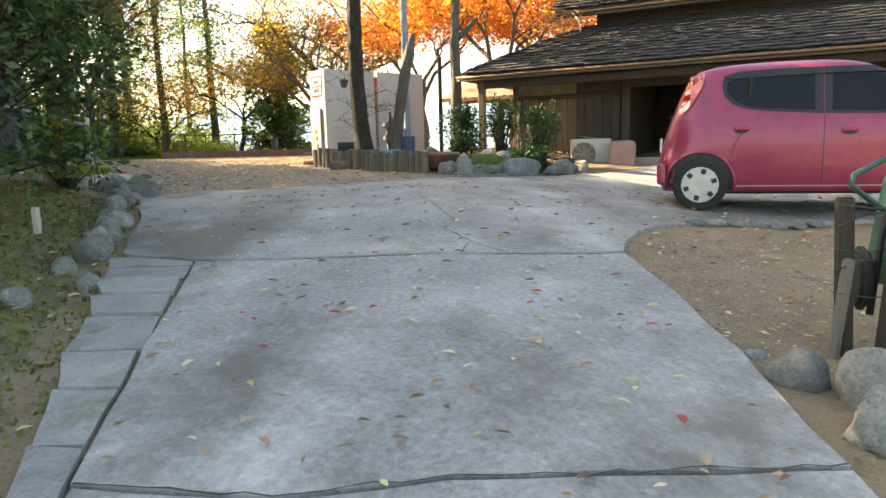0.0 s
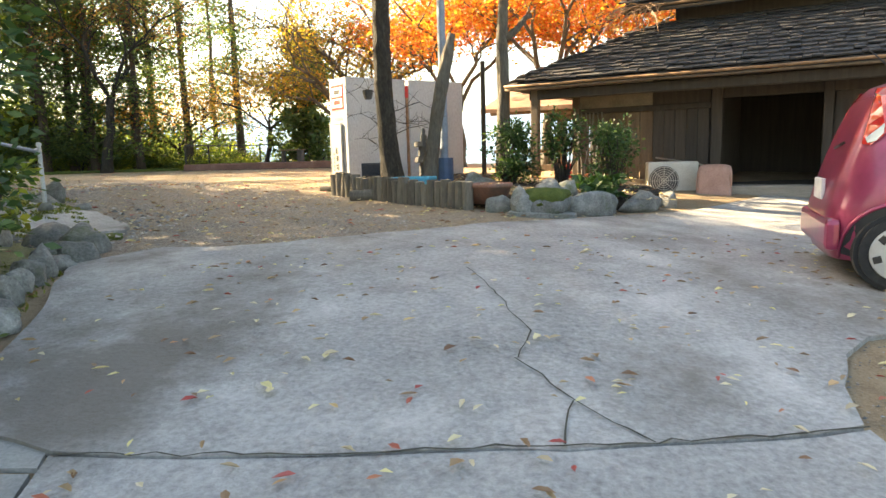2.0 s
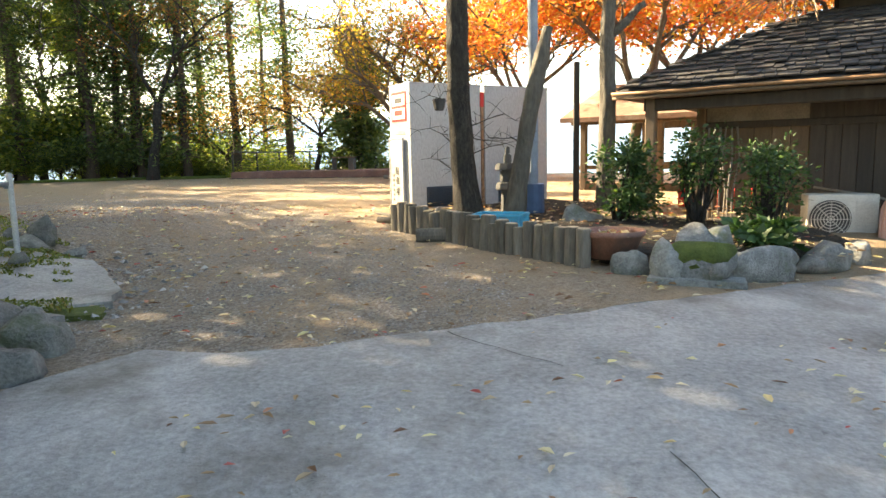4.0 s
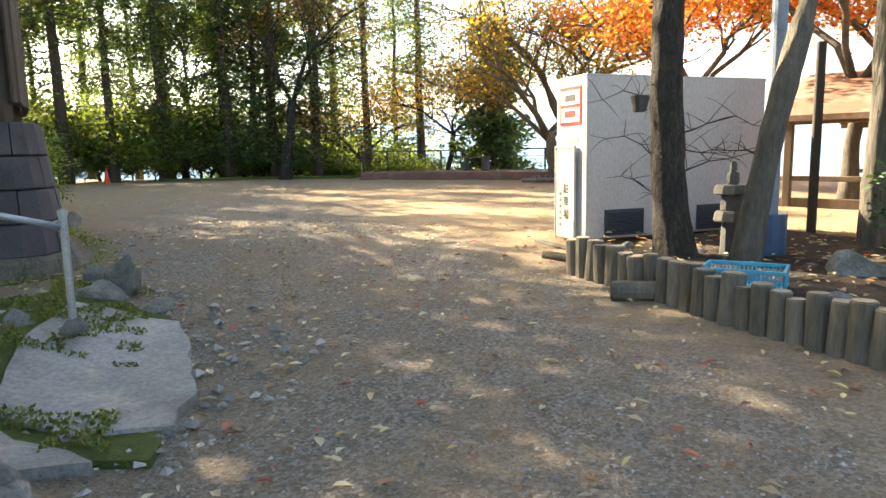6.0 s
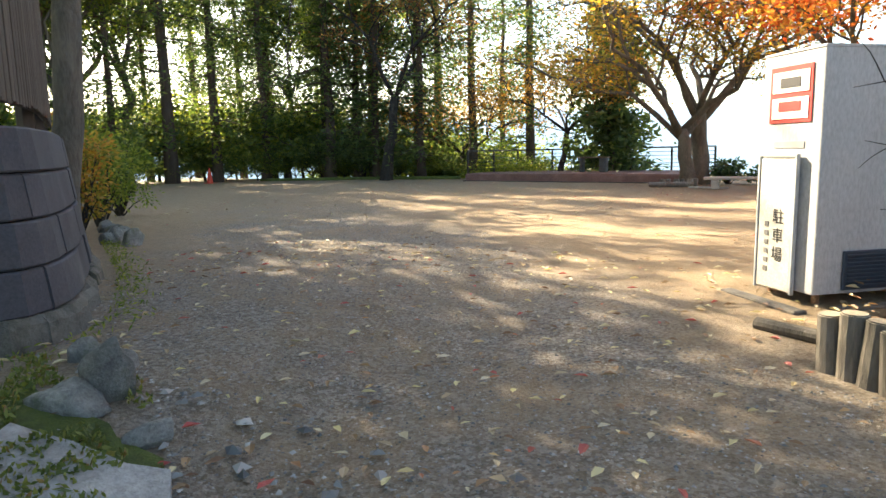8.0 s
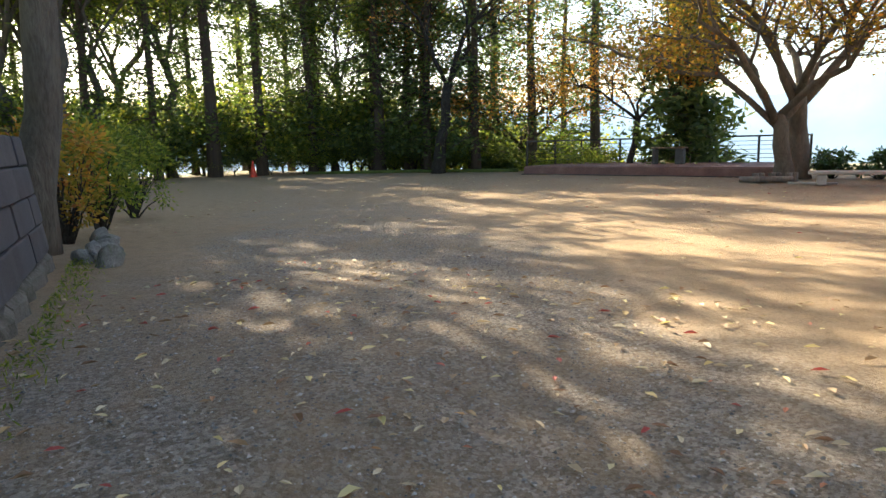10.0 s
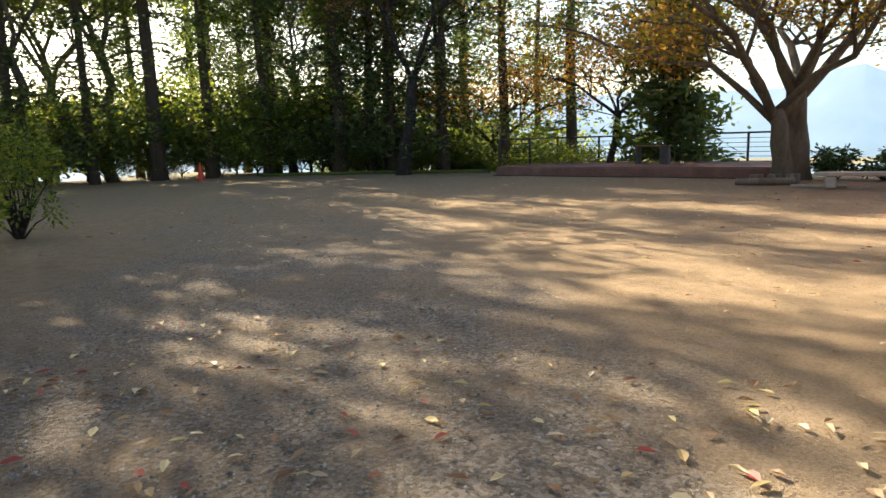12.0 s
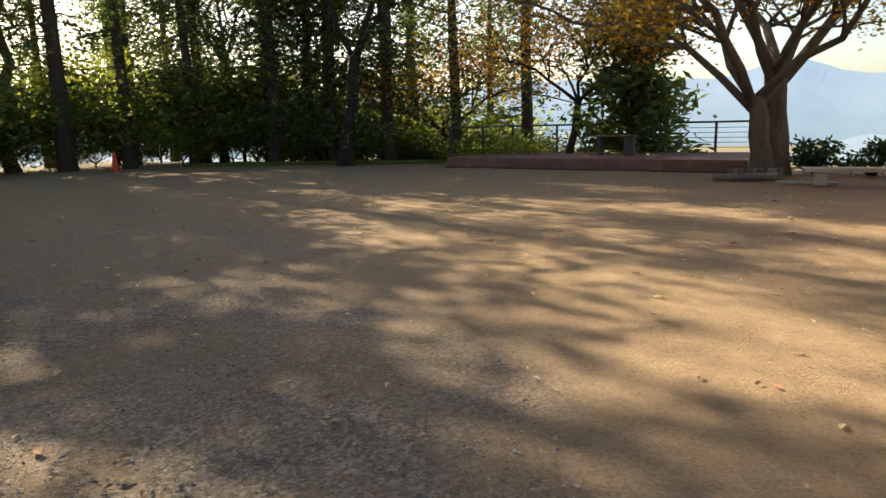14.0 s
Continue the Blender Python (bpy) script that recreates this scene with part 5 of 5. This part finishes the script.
top = [on_wall(wl[-1] * k / 30, .35, 2.55) for k in range(31)] + [Vector((-16, 14, 2.5)), Vector((-16, 9.5, 2.5))]
f = bm.faces.new([bm.verts.new(p) for p in top])
r = bmesh.ops.extrude_face_region(bm, geom=[f])
for q in r["geom"]:
    if isinstance(q, bmesh.types.BMVert):
        q.co.z = 1.0
part("bank_fill", bm, M_soil, wall)
fence = thing("wooden_fence", Matrix(), "weathered vertical slat fence along the top of the wall", "fence")
slat = box(.075, .018, 1.4, 0, 0, .08, .003)
slat_me = bpy.data.meshes.new("slat")
slat.to_mesh(slat_me)
slat.free()
slat_me.materials.append(M_slat)
F0, F1 = wl[4] + .05, wl[-1] - .6
fs = F0
while fs < F1:
    p, q = on_wall(fs, .27, 2.70), on_wall(fs + .1, .27, 2.70)
    ob = new("slat", slat_me)
    ob.parent = fence
    ob.matrix_local = pose(p.x, p.y, p.z + R.uniform(-.02, .02), 0, R.uniform(-1, 1), math.degrees(math.atan2(q.y - p.y, q.x - p.x)))
    fs += .094
for z in (2.80, 3.4, 4.0):
    part("rail", tube("rail", [on_wall(F0 + (F1 - F0) * k / 12, .31, z) for k in range(13)], .028, 4), M_slat, fence)
for k in range(4):
    p = on_wall(F0 + (F1 - F0) * k / 3, .38, 2.55)
    part("post", box(.09, .09, 1.65, p.x, p.y, p.z, .006), M_slat, fence)
p = on_wall(F0 - .15, .45, 2.55)
gp = thing("metal_post", pose(p.x, p.y, p.z), "grey metal post at the end of the fence", "post")
part("shaft", cyl(.045, 1.9, 0, 0, 0, n=12, ry=-4), M_steel, gp)
# garden trees above the wall
for x, y, s, a in ((-12.1, 15.1, 1.3, 10), (-12.9, 15.0, 1.0, 220), (-10.9, 12.4, 1.15, 150)):
    plant_tree("garden_tree", dense if y < 14 else leafy, M_bark, L_green, x, y, "leafy garden tree standing behind the block wall", "garden trees", s, a, z=1.2 if y > 14 else 2.4)
for k, (x, y, w) in enumerate(((-12.75, 15.9, 1.2), (-13.6, 16.9, 1.3), (-15.2, 18.6, 1.5))):
    shrub(x, y, w, 1.7, 2400, .09, 300 + k, "untidy bush with yellow green leaves by the wall", .1, (L_gold, L_green, L_green)[k], "bush", "bushes by the wall")
for k in range(11):
    p = W1 + wd * (k * .28 - .3) + Vector((.3, .2, 0))
    stone(p.x + R.uniform(-.1, .25), p.y + R.uniform(-.1, .2), R.uniform(.2, .4), R.uniform(.2, .34), R.uniform(.18, .3), 200 + k, R.uniform(0, 180), "loose grey stone at the wall's end", "stones by the wall")
for k, (x, y, sx, sy, sz) in enumerate(((-5.75, 11.05, .28, .24, .36), (-5.75, 10.85, .4, .3, .16), (-6.0, 11.3, .28, .24, .16), (-5.3, 10.9, .32, .2, .12), (-6.35, 11.35, .2, .2, .15), (-5.75, 10.1, .22, .2, .16))):
    stone(x, y, sx, sy, sz, 230 + k, 20 * k, "grey stone at the foot of the wall", "stones by the wall")

# pipe rail
rail = thing("handrail", pose(-5.22, 10.06, 1.25), "galvanised pipe handrail beside the steps", "handrail")
part("post", cyl(.024, .72, 0, 0, -.03, n=14), M_steel, rail)
part("cap", cyl(.03, .05, 0, 0, .68, n=14, bevel=.01), M_steel, rail)
part("clamp", cyl(.034, .06, -.02, 0, .60, n=12, rx=15), M_steel, rail)
part("pipe", tube("pipe", [(.0, -.02, .62), (-.5, -.45, .80), (-1.6, -1.3, 1.15)], .021, 12), M_steel, rail)
part("base", _placed(rock(.2, .18, .1, 401), pose(0, 0, -.06)), M_rock, rail, soft=True)

# ---- viewing deck ----
DA = math.degrees(math.atan2(32.6 - 34.2, -5.45 + 14.1))
deck = thing("viewing_deck", pose(-14.1, 34.2, 1.15, 0, 0, DA), "low reddish timber viewing deck with a dark railing", "deck")
DL, DD = 8.8, 4.2
part("front_beam", box(DL, .12, .30, DL / 2, 0, .02, .015), M_deck, deck)
part("front_sill", box(DL, .3, .12, DL / 2, -.1, -.04, .015), M_board, deck)
for k in range(28):
    part("board", box(DL - .02, .14, .035, DL / 2, .05 + .15 * k, .32, .005), M_deck, deck)
posts = [(.04, .1), (.04, 2.1), (.04, 4.2), (1.8, 4.2), (3.6, 4.2), (5.4, 4.2), (7.1, 4.2), (DL - .04, 4.2), (DL - .04, 2.6), (DL - .04, 1.0)]
for x, y in posts:
    part("rail_post", box(.07, .07, .95, x, y, .30, .006), M_rail, deck)
for (x0, y0), (x1, y1) in (((.04, .1), (.04, 4.2)), ((.04, 4.2), (DL - .04, 4.2)), ((DL - .04, 4.2), (DL - .04, 1.0))):
    ln, a = math.dist((x0, y0), (x1, y1)), math.degrees(math.atan2(y1 - y0, x1 - x0))
    part("top_rail", box(ln, .09, .06, (x0 + x1) / 2, (y0 + y1) / 2, 1.24, .008, rz=a), M_rail, deck)
    for z in (.5, .65, .8, .95, 1.1):
        part("rail_wire", tube("rail_wire", [(x0, y0, z), (x1, y1, z)], .010, 5), M_rail, deck)
part("foundation", box(DL - .4, DD, .9, DL / 2, DD / 2 + .1, -.9, 0), M_board, deck)
tbl = thing("deck_table", pose(-14.1, 34.2, 1.15, 0, 0, DA) @ pose(5.0, 1.9, .355), "narrow plank table on stone blocks on the deck", "table")
part("tabletop", box(1.2, .35, .05, -.2, 0, .55, .01), M_timber, tbl)
part("block", box(.28, .3, .55, .2, 0, 0, .03), M_tank, tbl)
part("block", box(.12, .3, .55, -.7, 0, 0, .02), M_tank, tbl)

# ---- bench, log ends, cone, clipped bushes ----
bench = thing("stone_bench", pose(-3.65, 29.5, 1.2, 0, 0, 2), "pale weathered plank bench on two blocks", "bench")
part("seat", box(2.3, .42, .08, .3, 0, .27, .015), M_bench, bench)
for x in (-.55, 1.15):
    part("block", box(.22, .36, .27, x, 0, 0, .03), M_bench, bench)
for k, (x, y) in enumerate(((-2.9, 32.2), (-4.0, 32.5), (-1.9, 32.3), (-1.0, 32.0))):
    shrub(x, y, 1.3, .75, 1500, .12, 500 + k, "low rounded clipped evergreen bush", .05, L_shrub, "clipped_bush", "clipped bushes")
for k in range(9):
    x, y = -5.9 + .13 * k, 30.3 + .12 * (k % 3) + .04 * k
    t = thing("log_end", pose(x, y, 1.2), "short cut log round under the cherry tree", "log", "log ends under the cherry")
    bm = cyl(.09, .24, 0, 0, 0, n=11, bevel=.01) if k % 3 else cyl(.08, .5, -.25, 0, .08, n=11, ry=90, bevel=.01)
    part("trunk", bm, M_greywood, t)
plank = thing("plank", pose(-4.4, 29.8, 1.2, 0, 0, -8), "pale plank lying on the ground", "plank")
part("board", box(1.1, .12, .05, 0, 0, 0.0, .006), M_bench, plank)
cone = thing("traffic_cone", pose(-25.3, 31.2, 1.2), "orange red traffic cone at the wood's edge", "traffic cone")
part("base", box(.36, .36, .03, 0, 0, 0, .008), M_cone, cone)
part("body", cyl(.14, .68, 0, 0, .03, r2=.03, n=18), M_cone, cone)
kerb = thing("edge_log", Matrix(), "low green mossy log edging along the brink", "edging", kind="structure")
for a, b in (((-24.5, 33.6), (-20, 35.4)), ((-20, 35.4), (-15.2, 36.0))):
    part("log", tube("log", [(a[0] + (b[0] - a[0]) * k / 5, a[1] + (b[1] - a[1]) * k / 5, 1.24) for k in range(6)], .09, 8), M_moss, kerb)

# ---- litter: leaves and loose gravel ----
gl = np.random.default_rng(77)


def scatter(n, x0, x1, y0, y1, lift, keep=lambda x, y: True):
    res = []
    while len(res) < n:
        x, y = gl.uniform(x0, x1), gl.uniform(y0, y1)
        if keep(x, y):
            res.append((x, y, ground(x, y) + lift))
    return res


def on_slab(x, y):
    return (-1.2 - .2 * (y - 2) < x < 1.3 and y < 4.8) or (-2.6 < x < 6 and 5 < y < 8.4 + .42 * x)


def curled(places, size, name, material, label, seed):
    """Dry leaves lying flat, a little curled."""
    r = np.random.default_rng(seed)
    V, F = [], []
    for x, y, z in places:
        a, s, w = r.uniform(0, 6.28), size * r.uniform(.6, 1.35), r.uniform(.26, .5)
        c, d = math.cos(a), math.sin(a)
        o = len(V)
        for u, q, h in ((-.5, 0, 0), (-.28, w * .36, .16), (.08, w / 2, .25), (.5, 0, .1), (.1, -w / 2, .22), (-.26, -w * .38, .14), (0, 0, .03)):
            V.append((x + s * (u * c - q * d), y + s * (u * d + q * c), z + s * h * r.uniform(.3, 1)))
        F += [(o + j, o + 6, o + (j + 1) % 6) for j in range(6)]
    return tagged(part(name, mesh_of(name, V, F), material), label, "leaves", kind="stuff")


curled(scatter(900, -2.6, 6, .5, 11, .055, on_slab), .066, "fallen_leaves", L_fallen, "dry yellow and red leaves lying on the concrete", 1)
curled(scatter(2300, -9, 2.5, 8.5, 16.5, .018, lambda x, y: not on_slab(x, y)), .075, "fallen_leaves", L_fallen, "dry leaves scattered over the gravel", 2)
curled(scatter(1200, -16, 4, 17, 33, .02), .065, "fallen_leaves", L_fallen, "dry leaves scattered over the earth", 3)
curled(scatter(700, -2.3, 2.4, 10.8, 15, .18, lambda x, y: y > 11.2 - .8 * x or x > 0), .08, "fallen_leaves", L_fallen, "brown leaf litter on the flower bed", 4)
curled(scatter(480, 1.47, 3.5, 1.5, 6, .02), .05, "fallen_leaves", L_fallen, "leaf bits on the bare earth", 5)
curled(scatter(400, -4.5, -1.6, 1, 8.5, .03, lambda x, y: x < -1.48 - .36 * (y - 2.1)), .06, "fallen_leaves", L_fallen, "leaf litter on the mossy bank", 6)


def chips(places, size, name, label, seed):
    """Angular gravel chips."""
    r = np.random.default_rng(seed)
    base = np.array([(1, 0, 0), (0, 1, 0), (-1, 0, 0), (0, -1, 0), (0, 0, .8)], float)
    V, F = [], []
    for x, y, z in places:
        s = size * r.uniform(.4, 1.5) ** 1.3
        o = len(V)
        a = r.uniform(0, 6.28)
        rot = np.array([[math.cos(a), -math.sin(a), 0], [math.sin(a), math.cos(a), 0], [0, 0, 1]])
        p = (base * r.uniform(.6, 1.2, (5, 3)) + r.normal(size=(5, 3)) * .15) @ rot.T * s
        p[:, 2] = np.maximum(p[:, 2], -.3 * s) * .7
        V += [tuple(q + (x, y, z)) for q in p]
        F += [(o, o + 1, o + 4), (o + 1, o + 2, o + 4), (o + 2, o + 3, o + 4), (o + 3, o, o + 4)]
    return tagged(part(name, mesh_of(name, V, F), M_gravel), label, "gravel", kind="stuff")


def in_band(x, y):
    return abs(x + .8 * y - 5.0) < 2.5 + 1.4 * noise.noise(Vector((x * .5, y * .5, 0))) and not on_slab(x, y)


chips(scatter(30000, -11, 1, 8.3, 18.5, .008, in_band), .006, "loose_gravel", "loose grey angular gravel on the drive", 11)
chips(scatter(7000, -11, 1, 8.5, 19, .01, in_band), .010, "loose_gravel", "larger grey stones among the gravel", 12)
chips(scatter(4500, 1.45, 3.6, 1.5, 6.2, .006), .008, "loose_gravel", "grit on the bare earth", 13)
chips(scatter(2500, -12, -2, 18, 26, .006), .009, "loose_gravel", "scattered stones on the earth", 14)
# moss tufts on the bank
tuft = scatter(9000, -4.6, -1.6, -.5, 7.5, .015, lambda x, y: x < -1.46 - .36 * (y - 2.1))
tagged(part("moss_tufts", leaves(tuft, .055, 91, 1.5, .4), leaf_mat("moss_leaf", [(0, (.06, .09, .02)), (.5, (.12, .15, .03)), (.9, (.2, .22, .05)), (1, (.25, .15, .07))], .3)), "low mossy ground cover on the bank", "moss", kind="stuff")
pad_tuft = scatter(4600, -6.6, -3.8, 8.5, 11.2, .058, lambda x, y: x < -3.75 - .72 * (y - 8.7) and (noise.noise(Vector((x * 1.6, y * 1.6, 3))) + .5 * noise.noise(Vector((x * 5, y * 5, 1))) > .12 or abs(y - 9.15 - .1 * math.sin(x * 4)) < .1))
tagged(part("moss_tufts", leaves(pad_tuft, .045, 92, 1.5, .4), bpy.data.materials["moss_leaf"]), "moss growing between the slabs of the pad", "moss", kind="stuff")
wall_tuft = []
for k in range(900):
    p = on_wall(gl.uniform(3.2, wl[-1]), -.16 - abs(gl.normal()) * .14, 0)
    wall_tuft.append((p.x, p.y, ground(p.x, p.y) + .03 + .05 * gl.random()))
tagged(part("weeds", leaves(wall_tuft, .055, 93, 1.3, .22), L_green), "thin weeds along the foot of the block wall", "weeds", kind="stuff")
chips(scatter(420, -6.6, -3.6, 8.2, 11.4, .02), .03, "loose_gravel", "broken stones round the concrete pad", 15)
